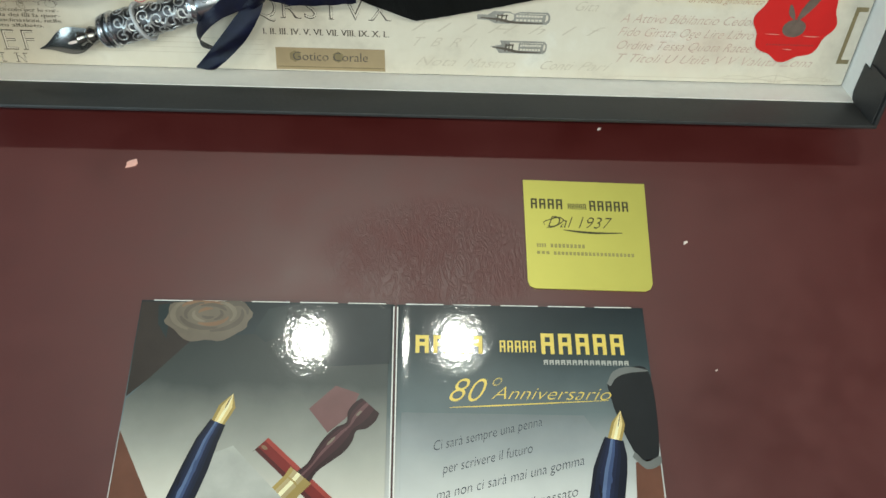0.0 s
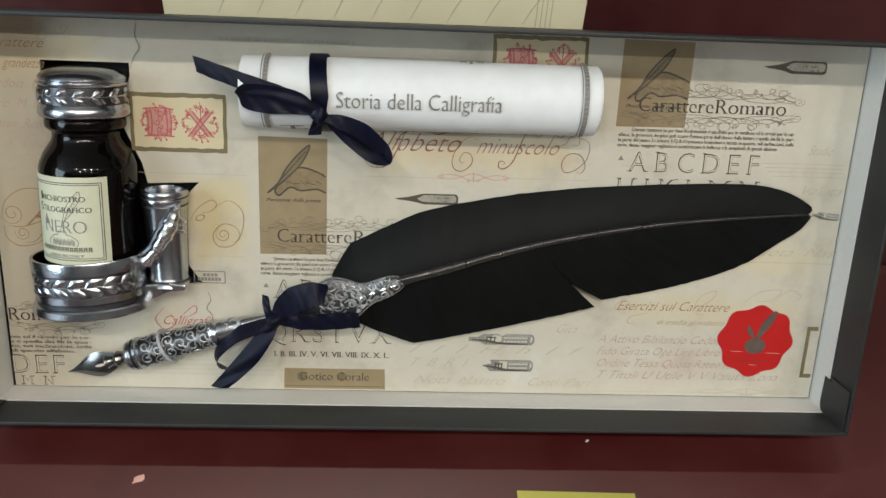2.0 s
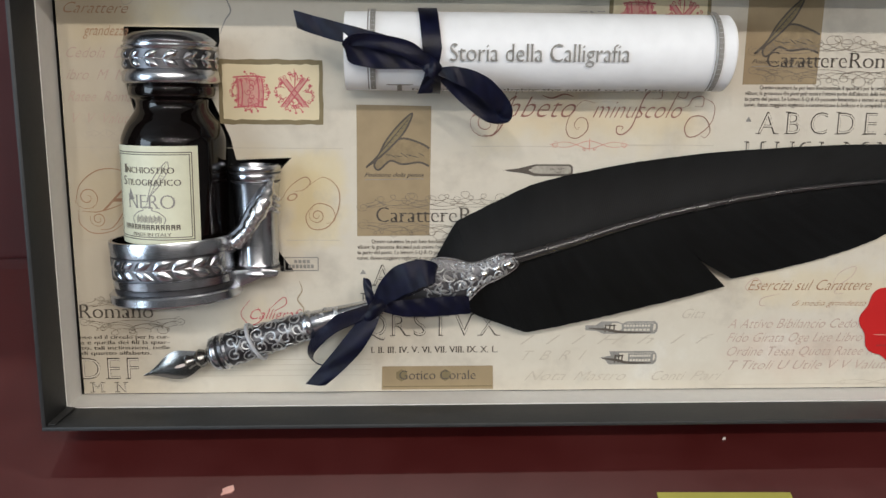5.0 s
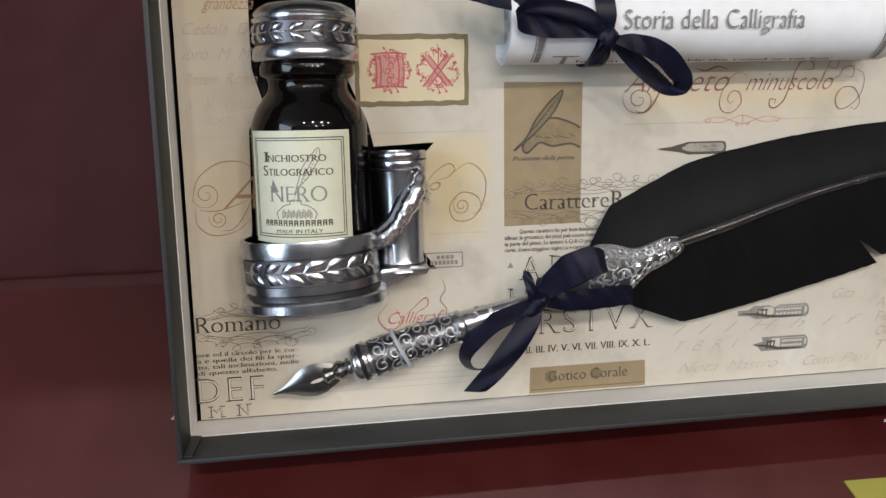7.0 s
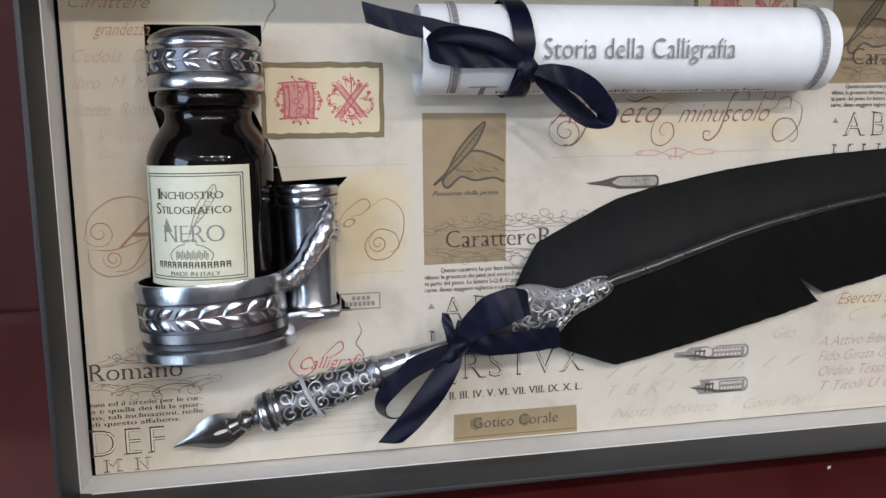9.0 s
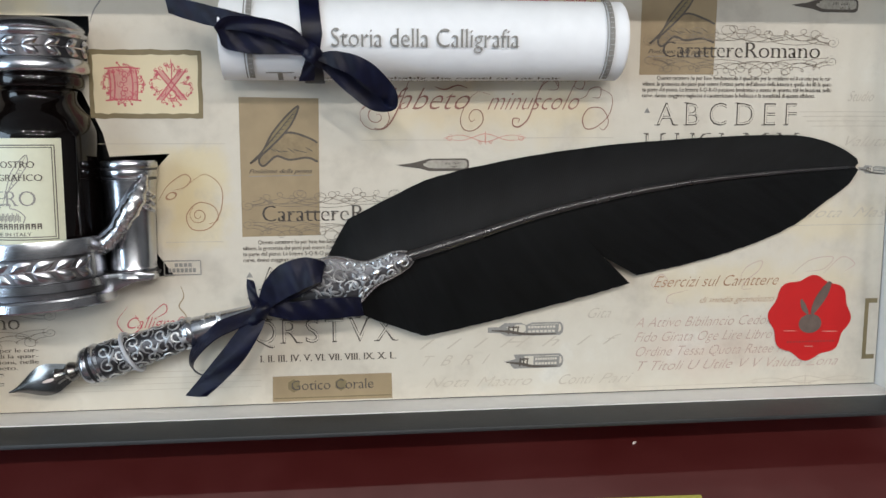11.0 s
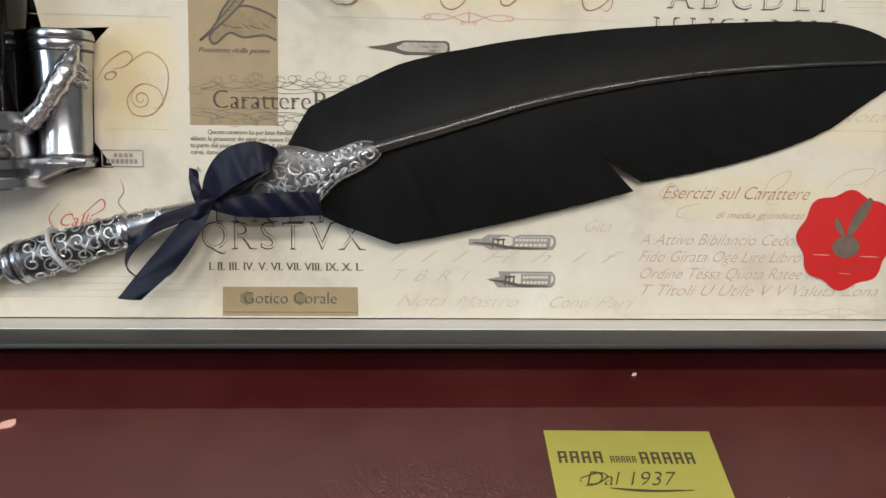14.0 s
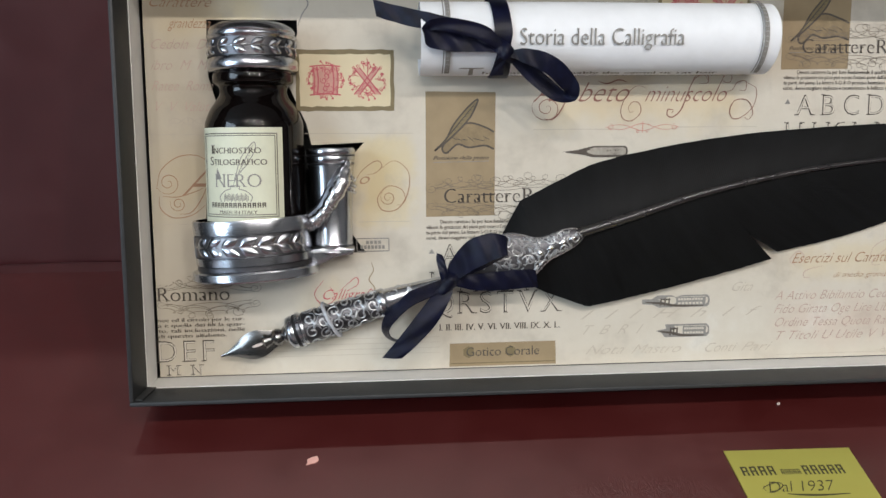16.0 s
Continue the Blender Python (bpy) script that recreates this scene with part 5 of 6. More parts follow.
    pts = catmull(shaft, 60)
    part("shaft", tube(bmesh.new(), [on_face(u, v, c + .9 - .9 * i / 60) for i, (u, v, c) in enumerate(pts)], [3.3 - 3.0 * (i / 60) ** .62 for i in range(61)], 12), QUILL_SHAFT, p, "dark horn shaft")

    def vane(pairs, c_edge, name, seed, end_gap=0.0):
        rng2 = random.Random(seed)
        rows = []
        for qu, qv, qc, eu, ev, ec in catmull([(*q, *e, ce) for (q, e), ce in zip(pairs, c_edge)], 90):
            j = rng2.uniform(-.005, .005)
            row = []
            for k in range(13):
                s = k / 12
                bow = math.sin(math.pi * s) * 0.10
                du, dv = eu - qu, ev - qv
                s2 = s * (1 + j)
                u = qu + du * s2 + dv * 0 - du * bow * .25
                v = qv + dv * s2
                c = qc + (ec - qc) * s ** 1.5 - .5 * s
                row.append(on_face(u, v, c))
            rows.append(row)
        part(name, sheet(bmesh.new(), rows, 0.35), VANE, p, "matt black feather vane", sharp=60)

    vane([((-31, 53.2, 10.5), (-34.4, 60.8)), ((-26, 54.9, 11), (-30.6, 68.0)), ((-21, 56.5, 11.4), (-26.4, 75.2)), ((-18, 57.4, 11.7), (-24.2, 76.9)), ((-2, 62.6, 12.5), (-8.4, 84.8)), ((10, 66.5, 12.8), (9, 92.4)),
          ((35, 74.6, 12), (42, 99.6)), ((70, 83.6, 10.2), (80, 104.8)), ((105, 89.6, 8.3), (125, 108)), ((135, 92.8, 6.5), (158, 108.6)), ((160, 94.5, 5), (174.5, 105.4)), ((180, 95.3, 3.4), (185.6, 99.8)), ((185.6, 95.5, 3), (187.6, 97.0))],
         [4, 3.5, 3, 2.9, 2.5, 2.5, 2.5, 2.5, 3, 3.2, 2.6, 2.3, 2.2], "vane", 1)
    vane([((-30, 53.0, 10.5), (-29, 43.5)), ((-22, 55.6, 11), (-18, 37.0)), ((-14, 58.4, 11.8), (-1, 30.4)), ((-10, 60, 12), (4, 28.9)), ((-7, 61, 12.1), (8, 29.4)), ((8, 65.8, 12.6), (27, 33)), ((30, 72.8, 12.2), (58, 40.2)), ((57, 80.9, 11.1), (89.2, 48.2))],
         [8, 7, 6.2, 6, 5.9, 5.2, 5.0, 5.0], "vane", 2)
    vane([((47, 78.2, 11.4), (92.6, 51.2)), ((72, 84, 10.3), (115.8, 56)), ((98, 88.6, 8.8), (138, 62)), ((124, 91.8, 7), (159, 70.4)), ((148, 93.7, 5.8), (172, 79.6)), ((170, 95, 4.2), (182.5, 87)), ((180, 95.3, 3.4), (186.4, 91.8)), ((185.6, 95.3, 3), (187.8, 94.4))],
         [3, 2.6, 2.4, 2.2, 2.2, 2.2, 2.2, 2.2], "vane", 3)

    # navy satin bow tied round the pen
    bow = part("bow_knot", ribbon(bmesh.new(), [(-62.5, 36.5, 15, 2.2, 1.0, 1), (-60.3, 40, 18.5, 3.6, 1.4, .4), (-58.6, 44.4, 19, 3.4, 1.4, 0), (-57.6, 48, 16.5, 2.4, .8, 0), (-57, 52.0, 14, 1.0, .4, 0)], 24, .6, 9, 1.8, 0, .5), SATIN, p, "navy satin bow")
    part("bow_tail", ribbon(bmesh.new(), [(-60.2, 42.6, 17, 1.8, .6, .2), (-61.6, 47.6, 17.6, 1.7, .4, .4), (-62.6, 51.6, 16.8, 1.7, .2, .2), (-62.9, 54.6, 15.6, 1.2, -.5, 0)], 18, .35, 7, .4), SATIN, bow)
    part("bow_loop", ribbon(bmesh.new(), [(-58.8, 44.5, 17.5, 1.4, -1.6, 1.0), (-53.6, 51.2, 22, 4.0, -2.6, 1.2), (-47.0, 56.8, 25, 4.6, -4.2, 1.4), (-39.8, 59.4, 26, 2.4, -4.6, 2.0), (-35.4, 58.2, 23.5, -.4, -3.4, 2.6), (-38.0, 54.4, 20, -2.0, -2.6, 2.0), (-46, 49.5, 17.5, -2.2, -2.8, 0), (-57, 44, 15.5, -1.2, -1.6, 0)], 56, .35, 7), SATIN, bow)
    part("bow_loop", ribbon(bmesh.new(), [(-59.5, 42.0, 16, .6, -1.6, 1.6), (-67, 39.4, 16.5, .7, -2.0, 3.4), (-76.5, 35.4, 16.5, 1.2, -2.0, 3.8), (-83.6, 28.6, 16, 1.7, -1.0, 3.9), (-86.4, 22.0, 14.5, 1.4, .3, 3.9), (-82.6, 17.4, 13, .5, 1.2, 3.9), (-75.5, 18.6, 12.5, -1.0, 1.4, 3.4), (-69, 26.0, 12.5, -1.2, 1.2, 2.4), (-61, 39.5, 14, -1, 1.0, .8)], 60, .35, 7), SATIN, bow)
    part("bow_tail", ribbon(bmesh.new(), [(-59, 42.5, 17.5, 2.0, -.6, .4), (-62.5, 37, 19, 3.4, -1.4, .6), (-69.5, 27, 20.5, 4.0, -1.8, .8), (-77, 18.6, 21, 4.0, -1.2, .8), (-83.9, 11.4, 20.5, 4.1, .0, .6)], 36, .35, 7, .5), SATIN, bow)
    part("bow_tail", ribbon(bmesh.new(), [(-58, 43.5, 16.5, .3, 2.0, .2), (-48, 42.6, 17.2, .2, 3.6, .6), (-36, 43.0, 17.0, -.2, 4.2, .8), (-26, 43.4, 16.0, -.4, 4.0, .6), (-21, 43.2, 14.5, -.6, 3.8, .2)], 36, .35, 7, .4), SATIN, bow)


quill_pen()


# ---- parchment scroll and its ribbon ----
SC_V, SC_C, SC_R = 144.6, 10.6, 15.4


def parchment_scroll():
    s = thing("parchment_scroll", BOX, "rolled white printed parchment scroll", "scroll")
    rows = []
    turns = 2.3
    for i in range(150):
        a = 2 * math.pi * turns * i / 149
        r = SC_R - 1.1 * i / 149 * turns
        w = -0.25 + a
        row = []
        for j in range(9):
            t = j / 8
            u = -70.3 + (148.6 + 2.2 * (i / 149)) * t
            row.append(on_face(u, SC_V - r * math.sin(w) * (1 + .01 * math.sin(t * 5)) + 0.4 * t, SC_C - r * math.cos(w)))
        rows.append(row)
    body = part("rolled_sheet", sheet(bmesh.new(), rows, 0.28), PARCHMENT, s, sharp=80)

    def on_roll(u, y, h):
        """y: millimetres round the roll, upwards from its front line."""
        a = y / SC_R
        return on_face(u, SC_V + (SC_R + h) * math.sin(a) + 0.4 * (u + 69.3) / 152, SC_C + (SC_R + h) * math.cos(a))
    lettering("Storia della Calligrafia", -30.6, -4.6, 6.6, on_roll, 0.35, body, INK_GREY, 68, style="gothic")
    for u in (-61.5, 70.6):
        bm = bmesh.new()
        for k in range(22):
            bar(bm, u, u + .45, -19 + 2 * k, -17 + 2 * k, on_roll, .3)
            bar(bm, u + 1.0, u + 3.0, -19 + 2 * k, -17.1 + 2 * k, on_roll, .3)
        part("printed_border", bm, INK_GREY, body, "grey printed border", smooth=False)
    lettering("T", -54.6, -21.0, 6.2, on_roll, .35, body, INK_GREY, 9.5, style="gothic")
    lettering("he pen was probably the camel or rat hair", -44.6, -19.4, 1.8, on_roll, .35, body, INK, 100, style="text")
    part("small_print", text_lines(bmesh.new(), -44.6, 70, -20.6, 2.4, 1, 1.8, on_roll, .35, random.Random(61)), INK, body, smooth=False)
    bm = bmesh.new()
    for u, w in ((24, 1.2), (20, 3), (27, 3)):
        bar(bm, u, u + w, 17.5 if w < 2 else 18.8, 20.5, on_roll, .35)
    stroke(bm, [(-24, 21), (40, 21.4)], .5, on_roll, .35, 20, False)
    part("printed_initial", bm, INK_GREY, body, smooth=False)

    r = thing("satin_ribbon", BOX, "navy satin ribbon tied in a bow round the scroll", "ribbon")
    ring = []
    for k in range(49):
        a = radians(-150 + 300 * k / 48)
        rr = SC_R + .75
        w = 3.6 - 1.2 * max(0, 1 - abs(a + .45) * 2.2)
        cu = -37.2 - 1.6 * math.sin(a) * (a > 0)
        ring.append([on_face(cu + w * (j / 4 - 1) * (1 if True else 1), SC_V + rr * math.sin(a), SC_C + rr * math.cos(a)) for j in range(9)])
    part("band", sheet(bmesh.new(), ring, .35), SATIN, r)
    part("knot", ribbon(bmesh.new(), [(-40.5, 141.2, 31.5, 1.2, 2.2, 0), (-38.4, 138.6, 34.2, 1.8, 2.4, 0), (-35.8, 136.2, 34.6, 1.8, 2.2, 0), (-33.4, 134.2, 31.8, 1.2, 1.8, 0)], 20, .6, 9, 1.2, -5.6), SATIN, r)
    part("tail", ribbon(bmesh.new(), [(-88.6, 155.4, 24.5, -.6, 3.3, 0), (-78, 152.2, 27, .5, 3.3, .3), (-66, 149.0, 31, .8, 3.2, .5), (-54, 146.0, 33.5, .9, 2.8, .4), (-45, 142.6, 34.2, .9, 2.2, 0), (-38.5, 138.5, 34, .8, 1.4, 0)], 36, .35, 9, .4, -5.6), SATIN, r)
    part("loop", ribbon(bmesh.new(), [(-37.5, 138, 34, .6, 1.2, .2), (-45, 143.6, 36.5, 1.0, 2.6, .4), (-57, 146.6, 37.5, .4, 2.6, 1.0), (-66, 147.2, 36.5, -.2, 2.0, 1.4), (-69.4, 144.8, 35, -1.0, .9, 1.8), (-67.5, 142.4, 33.8, .4, 3.0, 1.0), (-58, 141.2, 33.6, .2, 4.0, .4), (-47, 140.6, 33.4, 0, 3.4, .2), (-38.5, 138.0, 33.2, .4, 1.2, 0)], 60, .35, 9, 0.0, -5.6), SATIN, r)
    part("loop", ribbon(bmesh.new(), [(-36, 136.6, 34, .6, 1.0, 0), (-29, 135.4, 36.5, 1.2, 2.6, .6), (-19.5, 131.6, 37.5, 2.0, 3.0, 1.0), (-11.2, 124.2, 35.5, 2.6, 1.6, 1.8), (-9.8, 119.6, 32.5, 2.0, -1.2, 2.2), (-14.5, 120.4, 30, -1.6, -2.6, 1.6), (-23.5, 127.2, 30.5, -2.0, -2.8, .6), (-31, 133.0, 32, -1.4, -2.0, .2), (-36, 136.4, 33, -.6, -.8, 0)], 64, .35, 9, 0.0, -5.6), SATIN, r)
    part("tail", ribbon(bmesh.new(), [(-37.4, 136.8, 33, 1.8, .4, 0), (-38.6, 132.8, 31, 2.4, .4, 0), (-39.8, 128.4, 28.0, 2.8, .2, .2)], 16, .35, 9, .3, -5.6), SATIN, r)


parchment_scroll()


# ---- red seal sticker ----
def seal_sticker():
    s = thing("seal_sticker", BOX, "scarlet scalloped seal sticker with a grey inkwell emblem", "sticker")
    cu, cv = 170.8, 31.0
    out = []
    for k in range(96):
        a = 2 * math.pi * k / 96
        r = 17.9 + 0.95 * math.cos(8 * a + .5) + .35 * math.sin(3 * a)
        out.append((cu + r * math.cos(a), cv + r * math.sin(a)))
    body = part("disc", plate(bmesh.new(), out, F, 0.25, 0.6), SEAL_RED, s, smooth=False)
    bm = bmesh.new()
    flat(bm, [(cu + .2 + 5.2 * math.cos(k * .3), cv - 2.7 + 4.2 * math.sin(k * .3)) for k in range(21)], F, .68)
    stroke(bm, [(cu + .8, cv + 1.5), (cu + 3, cv + 6), (cu + 6.2, cv + 11.5), (cu + 8.4, cv + 15.4)], 4.2, F, .69, 18)
    stroke(bm, [(cu - 1, cv + 1.5), (cu - 3, cv + 4.5), (cu - 4.4, cv + 8)], 2.4, F, .70, 10)
    part("emblem", bm, SEAL_GREY, body, "grey inkwell and quill emblem", smooth=False)
    bm = bmesh.new()
    for a0, a1, b in ((-12, -5.5, -5.6), (5.6, 13, -6.2), (-2, 2.4, -12.6)):
        stroke(bm, [(cu + a0, cv + b), (cu + a1, cv + b - .2)], .35, F, .7, 4)
    part("fine_line", bm, INK_PINK, body, smooth=False)
    word_bars(cu - 10, cu + 12, cv - 11.0, cv - 10.2, 16, F, .68, SEAL_DARK, body)


seal_sticker()


# ---- things on the shelf ----
def yellow_note():
    m = Matrix.Translation((0.0782, 0.2642, 0)) @ pose(0, 0, 0, 0, 0, -1.0)
    s = thing("adhesive_note", m, "square yellow printed note on the maroon shelf", "note")
    w, d, r = 26.6, 25.9, 3.2
    out = [(-w, d), (-w + .4, -d + r), (-w + r * .35, -d + r * .35), (-w + r, -d), (w - r - 1, -d), (w - r * .35 - 1, -d + r * .35), (w - 1, -d + r), (w + .4, d)]
    body = part("sheet", plate(bmesh.new(), out, on_table, 0.15, 0.75), NOTE_YELLOW, s, smooth=False)
    t = on_table
    bm = bmesh.new()
    for a0, a1, b0, b1, count in ((-23.6, -9.0, 11.6, 16.6, 4), (-7.6, .8, 11.8, 14.6, 5), (1.8, 19.6, 11.4, 16.4, 5)):
        single_bars(a0, a1, b0, b1, count, t, .85, NOTE_INK, body)
    lettering("Dal 1937", -16.8, 2.6, 5.6, t, .85, body, NOTE_INK, 26, .4, style="pen")
    bm = bmesh.new()
    stroke(bm, [(-18, 3.6), (-18, 5.4), (-12, 7.6), (-10, 6), (-14, 3), (-17.4, 2.4)], .5, t, .86, 24)
    stroke(bm, [(-10, 1.6), (-4, .9), (4, .5), (15, .9)], 1.0, t, .86, 16)
    part("flourish", bm, NOTE_INK, body, smooth=False)
    for a0, a1, b0, b1, count in ((-21.8, -17.6, -7.0, -5.2, 4), (-16.0, -1.0, -7.0, -5.2, 9), (-21.8, -16.0, -10.2, -8.8, 3), (-14.8, 19.6, -10.4, -8.8, 21)):
        step = (a1 - a0) / count
        for k in range(count):
            part("contact_bar", bar(bmesh.new(), a0 + k * step, a0 + (k + .66) * step, b0, b1, t, .85), NOTE_FAINT, body, smooth=False)


yellow_note()


def booklet():
    m = Matrix.Translation((-0.0022, 0.2304, 0)) @ pose(0, 0, 0, 0, 0, -0.2)
    s = thing("folded_booklet", m, "glossy printed folded booklet with pen pictures", "booklet")
    t = on_table
    for sign in (-1, 1):
        rows = []
        for i in range(21):
            x = sign * (0.35 + 99.4 * i / 20)
            h = 1.3 - .8 * math.exp(-abs(x) / 1.2)
            rows.append([V((x, -140 * j / 6, h)) for j in range(7)][::sign])
        page = part("page", sheet(bmesh.new(), rows, 0.5), GLOSSY, s, "glossy printed page")

        def q(a, b, h):
            return V((a, b, 1.56 + h))

        def printed(name, outline, colour, h, **more):
            bm = bmesh.new()
            flat(bm, outline, q, h)
            return part(name, bm, PRINTS[colour], page, smooth=False)
        def graded(name, left, right, tones, h):
            """A printed rounded form: strips of graded tone between two edges."""
            n = len(tones)
            for k, colour in enumerate(tones):
                mixed = lambda f: [(p[0] + (q[0] - p[0]) * f, p[1] + (q[1] - p[1]) * f) for p, q in zip(left, right)]
                printed(name, mixed(k / n) + mixed((k + 1) / n)[::-1], colour, h + .0004 * k)

        oval = lambda a, b, ra, rb, n=28, turn=0: [(a + ra * math.cos(2 * math.pi * k / n) * math.cos(turn) - rb * math.sin(2 * math.pi * k / n) * math.sin(turn),
                                                   b + ra * math.cos(2 * math.pi * k / n) * math.sin(turn) + rb * math.sin(2 * math.pi * k / n) * math.cos(turn)) for k in range(n)]
        # white strips along paper edge and fold, their bright highlights painted in
        for k in range(5):
            a = sign * (4 + 19 * k)
            bm = block(bmesh.new(), min(a, a + sign * 15), max(a, a + sign * 15), -.1, .25, 1.05, 1.62)
            part("page_edge", bm, WHITE_LINING, page, "white page edge with its highlight painted in", smooth=False)
        part("fold_edge", block(bmesh.new(), min(sign * .5, sign * .95), max(sign * .5, sign * .95), -139, -1, 1.0, 1.45), WHITE_LINING, page, "white fold crease with its highlight painted in", smooth=False)
        if sign < 0:
            printed("printed_shade", [(-99.4, -.6), (-99.4, -39), (-74, -15), (-74, -.6)], "dark_brown", .03)
            printed("printed_wood", [(-99.4, -52), (-99.4, -139), (-60, -139), (-72, -66)], "wood", .03)
            part("printed_paper", flat(bmesh.new(), [(-99.2, -40), (-78, -16), (-50, -13), (-2.5, -16), (-2.5, -139), (-50, -139), (-99.2, -52)], q, .05), GLOSSY_SHEET, page, smooth=False)
            printed("printed_paper", [(-70, -62), (-58, -57), (-30, -84), (-40, -139), (-62, -139)], "pale", .07)
            # rose: a pale head with curled petal edges
            head = [(a + .8 * math.sin(b * .9), min(b + .7 * math.sin(a * .5), -.7)) for a, b in oval(-73, -6.5, 16.5, 10.4, 40)]
            printed("printed_rose", head, "petal_mid", .09)
            for k in range(13):
                w, r = k * 2.4, 15 * (1 - k / 15)
                curl = [(-73 + r * math.cos(w + .22 * e), min(-.8, -5.4 + .55 * r * math.sin(w + .22 * e))) for e in range(9)]
                part("printed_petal", stroke(bmesh.new(), curl, 2.2 - .08 * k, q, .10 + .003 * k, 20), PRINTS[("petal_dark", "petal", "petal_dark", "petal_warm")[k % 4]], page, smooth=False)
            printed("printed_leaf", [(-92, -10), (-93, -2), (-88, -1), (-88, -16)], "dark_green", .08)
            printed("printed_leaf", [(-55, -13), (-50, -3), (-42, -1), (-44, -14), (-50, -17)], "dark_green", .1)
            printed("printed_photo", [(-27, -26.5), (-27.5, -2), (-2, -2), (-2, -25)], "dark_teal", .1)
            printed("printed_stamp", [(-31.5, -43), (-22, -34), (-13, -37), (-16, -45), (-24, -52)], "dull_rose", .11)
            pen_at = (-60.5, -35)
            graded("printed_nib", [(-60, -37.5), (-64.8, -42), (-66.8, -47.6)], [(-60, -37.5), (-58.6, -43), (-62.0, -49.4)], ("gold_dark", "gold", "gold_pale", "gold", "gold_dark"), .13)
            part("printed_slit", stroke(bmesh.new(), [(-60.4, -38.5), (-62.6, -43.6)], .35, q, .17, 4), PRINTS["dark_brown"], page, smooth=False)
            graded("printed_pen", [(-67.2, -47.2), (-71.6, -54.5), (-75, -63), (-88, -100)], [(-61.6, -49.4), (-63.6, -56), (-66, -66), (-79, -106)], ("navy", "ink_blue", "blue", "sky", "pale_blue", "blue", "ink_blue", "navy", "navy"), .12)
            for k in range(9):
                printed("printed_marbling", oval(-70 - 2.0 * k + 1.8 * math.sin(k * 2.3), -60 - 4.6 * k, .5 + .2 * (k % 2), 2.4, 12, -.35 + .3 * math.sin(k)), ("sky", "pale_blue", "navy")[k % 3], .18)
            graded("printed_wax_stick", [(-45.5, -54), (-2, -92)], [(-50, -58.5), (-6, -97)], ("wax_light", "wax_red", "wax_red", "wax_dark"), .12)
            printed("printed_wax_end", [(-45.5, -54), (-46.4, -54.9), (-50.8, -59.4), (-50, -58.5)], "wax_dark", .14)
            printed("printed_glint", oval(-46.6, -57.6, 1.3, .7, 12, -.5), "petal_warm", .15)
            axis = [(-8.6, -41.6, 4.6), (-10.6, -44.0, 5.6), (-13.4, -47.2, 5.0), (-15.4, -49.6, 2.6), (-18.0, -52.6, 4.3), (-21.4, -56.4, 4.7), (-25.2, -60.4, 3.7), (-28.6, -64.4, 2.5), (-31.0, -67.2, 3.0), (-33.2, -69.6, 3.2)]
            fine = catmull(axis, 30)
            graded("printed_handle", [(a - .72 * r, b + .62 * r) for a, b, r in fine], [(a + .72 * r, b - .62 * r) for a, b, r in fine], ("maroon_dark", "maroon", "maroon_light", "maroon", "maroon", "maroon_dark", "maroon_dark"), .15)
            for a, b, ra in ((-22.6, -55.0, 2.2), (-12.8, -44.6, 1.4)):
                printed("printed_glint", oval(a, b, .45, ra, 12, -.75), "petal", .17)
            graded("printed_brass", [(-36.6, -64.4), (-38.4, -67.4), (-42.6, -71.8)], [(-28.8, -70.4), (-32.0, -73.6), (-36.0, -78.2)], ("gold_dark", "brass", "gold_pale", "brass", "gold_dark", "gold_dark"), .16)
            part("printed_groove", stroke(bmesh.new(), [(-38.4, -67.4), (-35, -69.8), (-32, -73.6)], .6, q, .18, 8), PRINTS["gold_dark"], page, smooth=False)
        else:
            printed("printed_cup", catmull([(82, -32), (88, -27), (99, -27), (99.3, -58), (93, -62), (88, -54), (84, -42)], 40), "near_black", .05)
            printed("printed_cup_foot", catmull([(90, -58), (94, -61.6), (99.3, -59.6), (99.3, -62.6), (94, -64.4), (89, -60)], 30), "mid_grey", .06)
            printed("printed_cup_rim", catmull([(82, -32), (85, -27), (91, -25), (99, -26.5), (91, -27.5), (86, -29.5), (83.4, -33)], 30), "mid_grey", .07)
            printed("printed_wood", [(90, -62), (99.2, -60), (99.2, -139), (84, -139)], "wood", .05)
            part("printed_paper", flat(bmesh.new(), [(3, -44), (72, -44.5), (96, -80), (98, -139), (3, -139)], q, .04), GLOSSY_PAGE, page, smooth=False)
            graded("printed_nib", [(86.2, -42.5), (82.4, -47), (80.4, -53)], [(86.2, -42.5), (87.4, -48), (85.6, -54)], ("gold_dark", "gold", "gold_pale", "gold", "gold_dark"), .13)
            part("printed_slit", stroke(bmesh.new(), [(86, -43.5), (84.6, -49)], .35, q, .17, 4), PRINTS["dark_brown"], page, smooth=False)
            graded("printed_pen", [(79.2, -52.6), (76.6, -58), (74, -64), (66, -100)], [(86.2, -54), (87, -60), (86.4, -66), (79, -104)], ("navy", "ink_blue", "blue", "sky", "pale_blue", "blue", "ink_blue", "navy", "navy"), .12)
            for k in range(7):
                printed("printed_marbling", oval(79.6 - 1.1 * k + 1.8 * math.sin(k * 2.1), -62 - 5.2 * k, .6, 2.6, 12, -.2 + .3 * math.sin(k)), ("sky", "pale_blue", "navy")[k % 3], .18)
            for a0, a1, b0, b1, count in ((8, 36, -20.4, -13, 4), (41, 56, -19.6, -14.8, 5), (57.4, 92, -20.2, -11.6, 5)):
                single_bars(a0, a1, b0, b1, count, q, .1, GOLD, page)
            single_bars(58, 92, -24.6, -22.6, 15, q, .1, PRINTS["pale"], page)
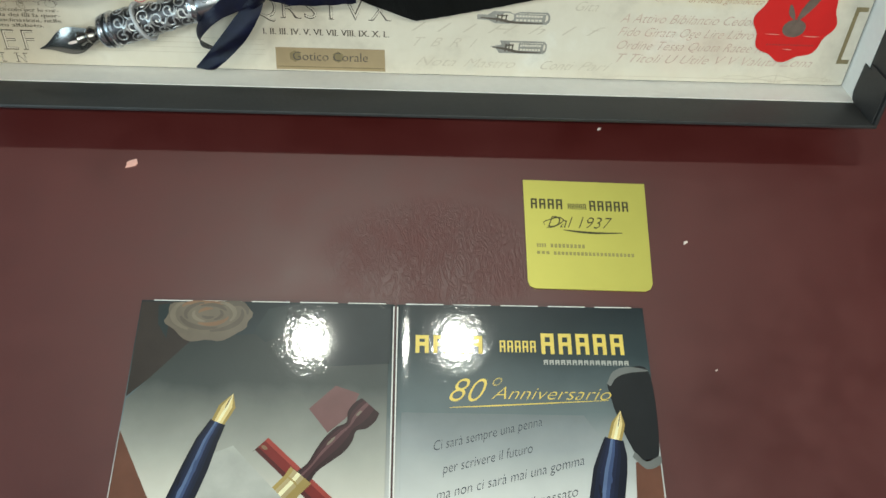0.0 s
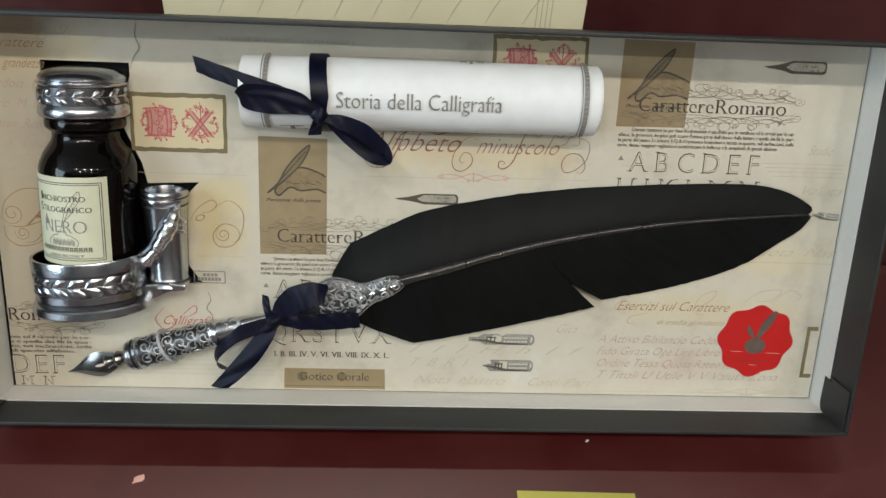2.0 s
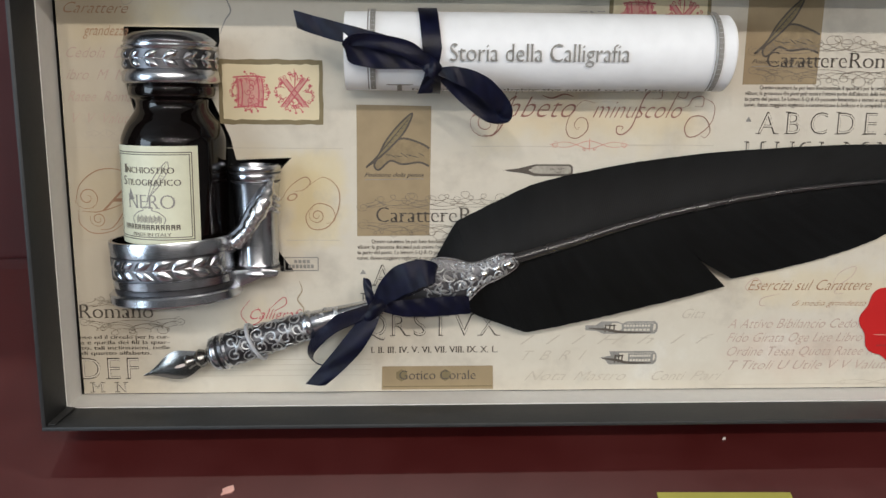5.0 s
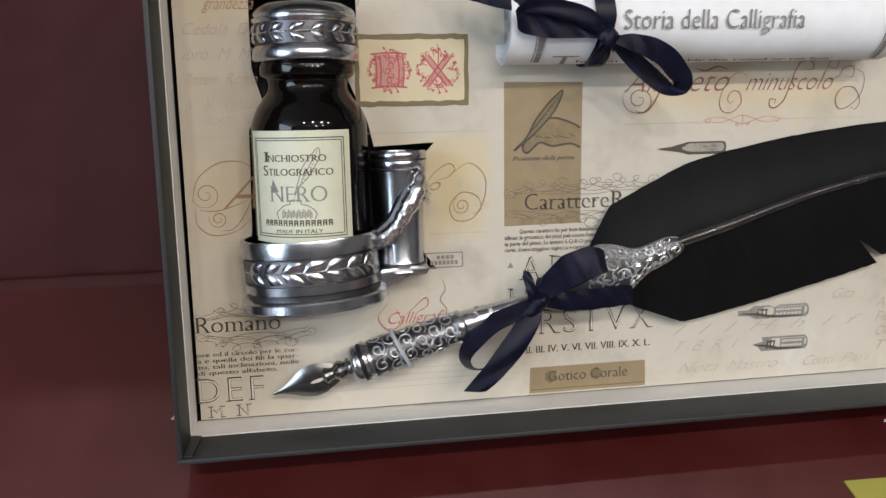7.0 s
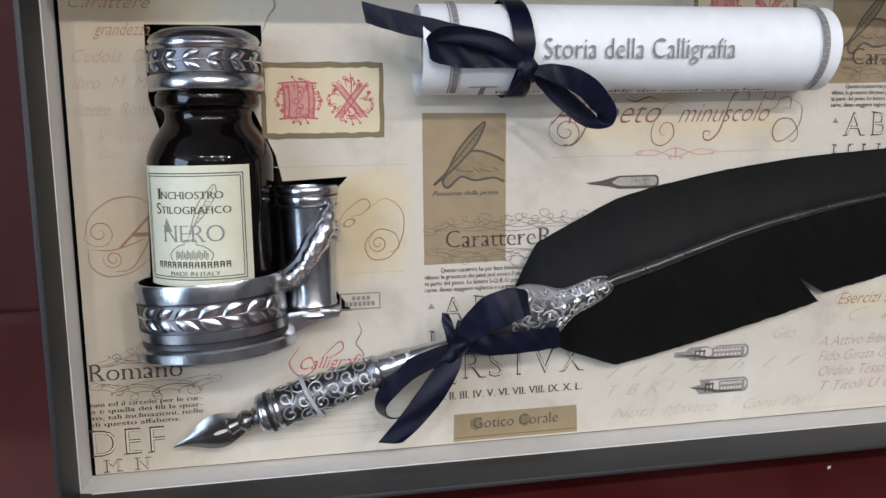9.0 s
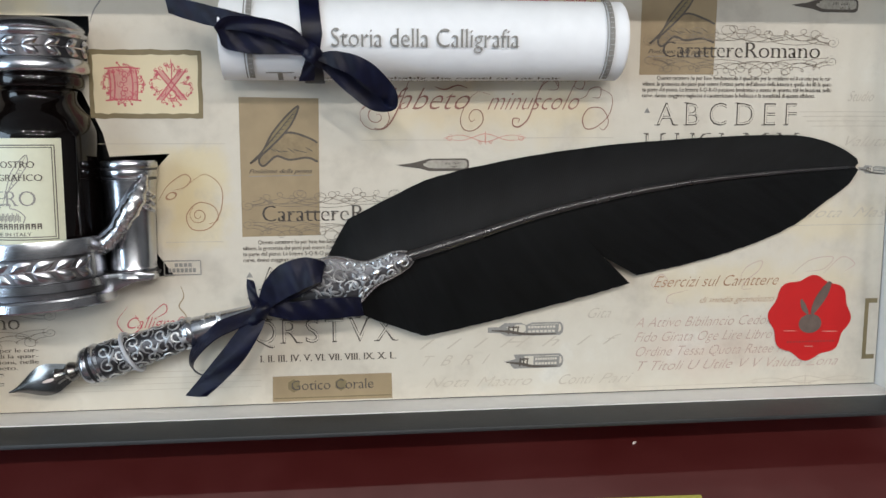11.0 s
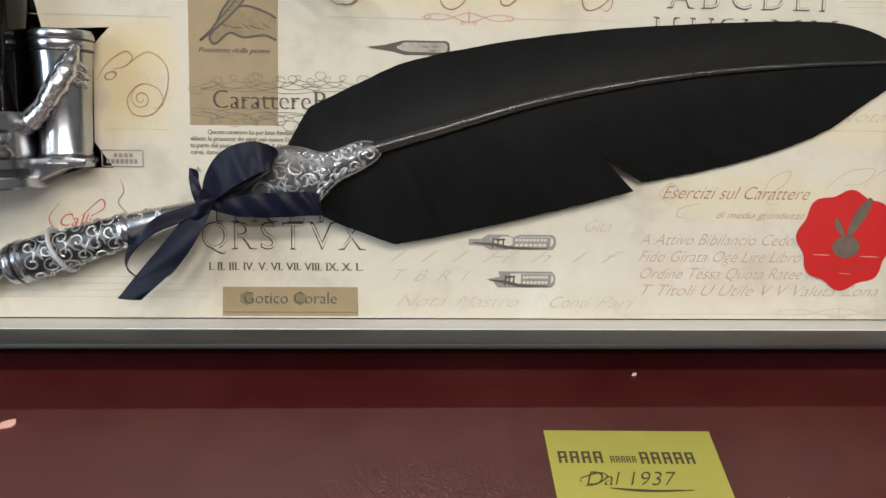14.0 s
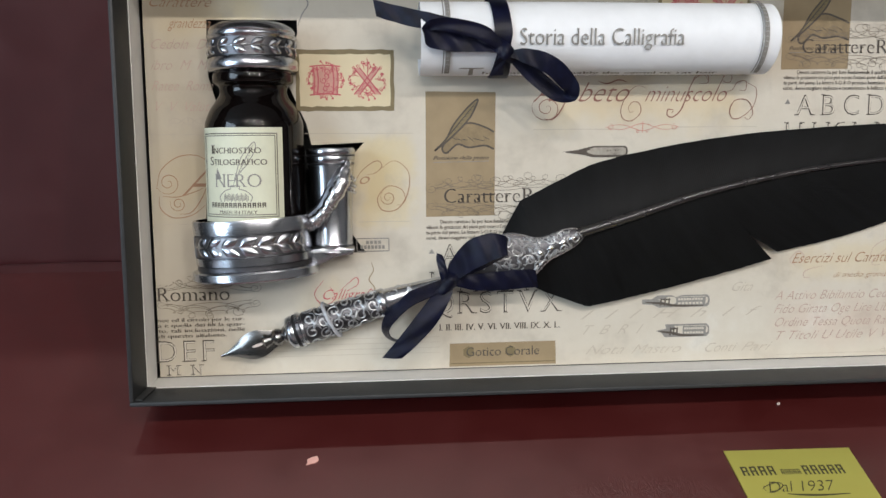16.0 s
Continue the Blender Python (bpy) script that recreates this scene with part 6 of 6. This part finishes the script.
            lettering("80°", 20, -39.8, 9.4, q, .12, page, GOLD, 17, .5, style="pen")
            lettering("Anniversario", 37, -38.6, 5.0, q, .12, page, GOLD, 45, .5, style="script")
            part("flourish", stroke(bmesh.new(), [(21, -42), (40, -41), (82, -38.6)], .5, q, .13, 20), GOLD, page, smooth=False)
            for k, words in enumerate(("Ci sarà sempre una penna", "per scrivere il futuro", "ma non ci sarà mai una gomma", "il passato")):
                lettering(words, 15.0 + 3.6 * k - 6 * (k == 2) + 24 * (k == 3), -58.5 - 8.2 * k - 1.2 * (k == 2) + 4.6 * (k == 3), 3.6, q, .12, page, PRINTS["slate"], (42, 34, 56, 18)[k], .42, turn=13.5, style="pen")


PRINTS = {name: plain("print_" + name, colour, .34, vary=.24, scale=90, Specular_IOR_Level=.3, Coat_Weight=.8, Coat_Roughness=.06) for name, colour in {
    "dark_brown": (.035, .028, .024), "wood": (.13, .055, .035), "mid_grey": (.15, .16, .155), "pale": (.40, .41, .38), "petal": (.20, .17, .13), "petal_dark": (.115, .098, .078), "petal_mid": (.155, .13, .10),
    "petal_warm": (.22, .13, .08), "dark_green": (.02, .032, .034), "dark_teal": (.018, .026, .030), "dull_rose": (.15, .075, .075), "gold": (.72, .58, .26), "blue": (.010, .016, .048),
    "pale_blue": (.045, .075, .17), "wax_red": (.17, .016, .014), "maroon": (.045, .014, .018), "brass": (.42, .34, .18), "slate": (.06, .07, .085), "near_black": (.010, .012, .014), "navy": (.004, .006, .016), "ink_blue": (.006, .011, .032), "sky": (.10, .15, .28), "gold_dark": (.34, .25, .08),
    "gold_pale": (.85, .78, .50), "wax_light": (.30, .045, .035), "wax_dark": (.07, .008, .008), "maroon_dark": (.022, .007, .009), "maroon_light": (.12, .055, .06)}.items()}
booklet()


def flake(x, y, size, material, label, seed):
    rng = random.Random(seed)
    n = 9
    out = [(size * (.6 + .5 * rng.random()) * math.cos(2 * math.pi * k / n), .55 * size * (.6 + .5 * rng.random()) * math.sin(2 * math.pi * k / n)) for k in range(n)]
    bm = plate(bmesh.new(), out, on_table, 0.02, .5)
    ob = part("paint_flake", bm, material, None, smooth=False)
    ob.matrix_world = pose(x * Z, y * Z, 0, 0, 0, 35)
    tagged(ob, label, "flake", "flakes on the shelf")


flake(-116.6, 295, 3.6, FLAKE, "small pink flake on the maroon shelf", 1)
flake(88.6, 319.0, 1.1, PALE_FLAKE, "tiny pale crumb beside the gift box", 2)
flake(120.2, 261.2, 1.3, PALE_FLAKE, "tiny pale crumb near the yellow note", 3)
flake(124.4, 204.5, .6, PALE_FLAKE, "tiny pale crumb on the maroon shelf", 4)
flake(-196.5, 352.5, 1.5, FLAKE, "small pink flake beside the gift box", 5)


# ---- paper-covered lid standing behind the box ----
def box_lid():
    s = thing("box_lid", Matrix.Translation((-0.0165, 0.4255, 0)), "paper-covered box lid with pale calligraphy print, standing upright", "lid")
    body = part("lid_panel", block(bmesh.new(), -94, 94, 0, 28, 0, 262, .8), LID_PAPER, s)
    to = lambda a, b, h: V((a, -h, b))
    bm = bmesh.new()
    for k in range(9):
        stroke(bm, [(-70 + 17 * k, 162), (-66 + 17 * k, 170), (-62 + 17 * k, 176)], .5, to, .15, 8)
    part("pen_strokes", bm, INK_FAINT, body, smooth=False)
    bm = bmesh.new()
    for k in range(4):
        stroke(bm, [(72 + 2.2 * k, 150), (72 + 2.2 * k, 190)], .35, to, .15, 4, False)
    part("ruled_line", bm, INK_FAINT, body, smooth=False)


LID_PAPER = plain("cream_lid_paper", (0.74, 0.68, 0.48), .6, vary=.12, scale=30)
box_lid()
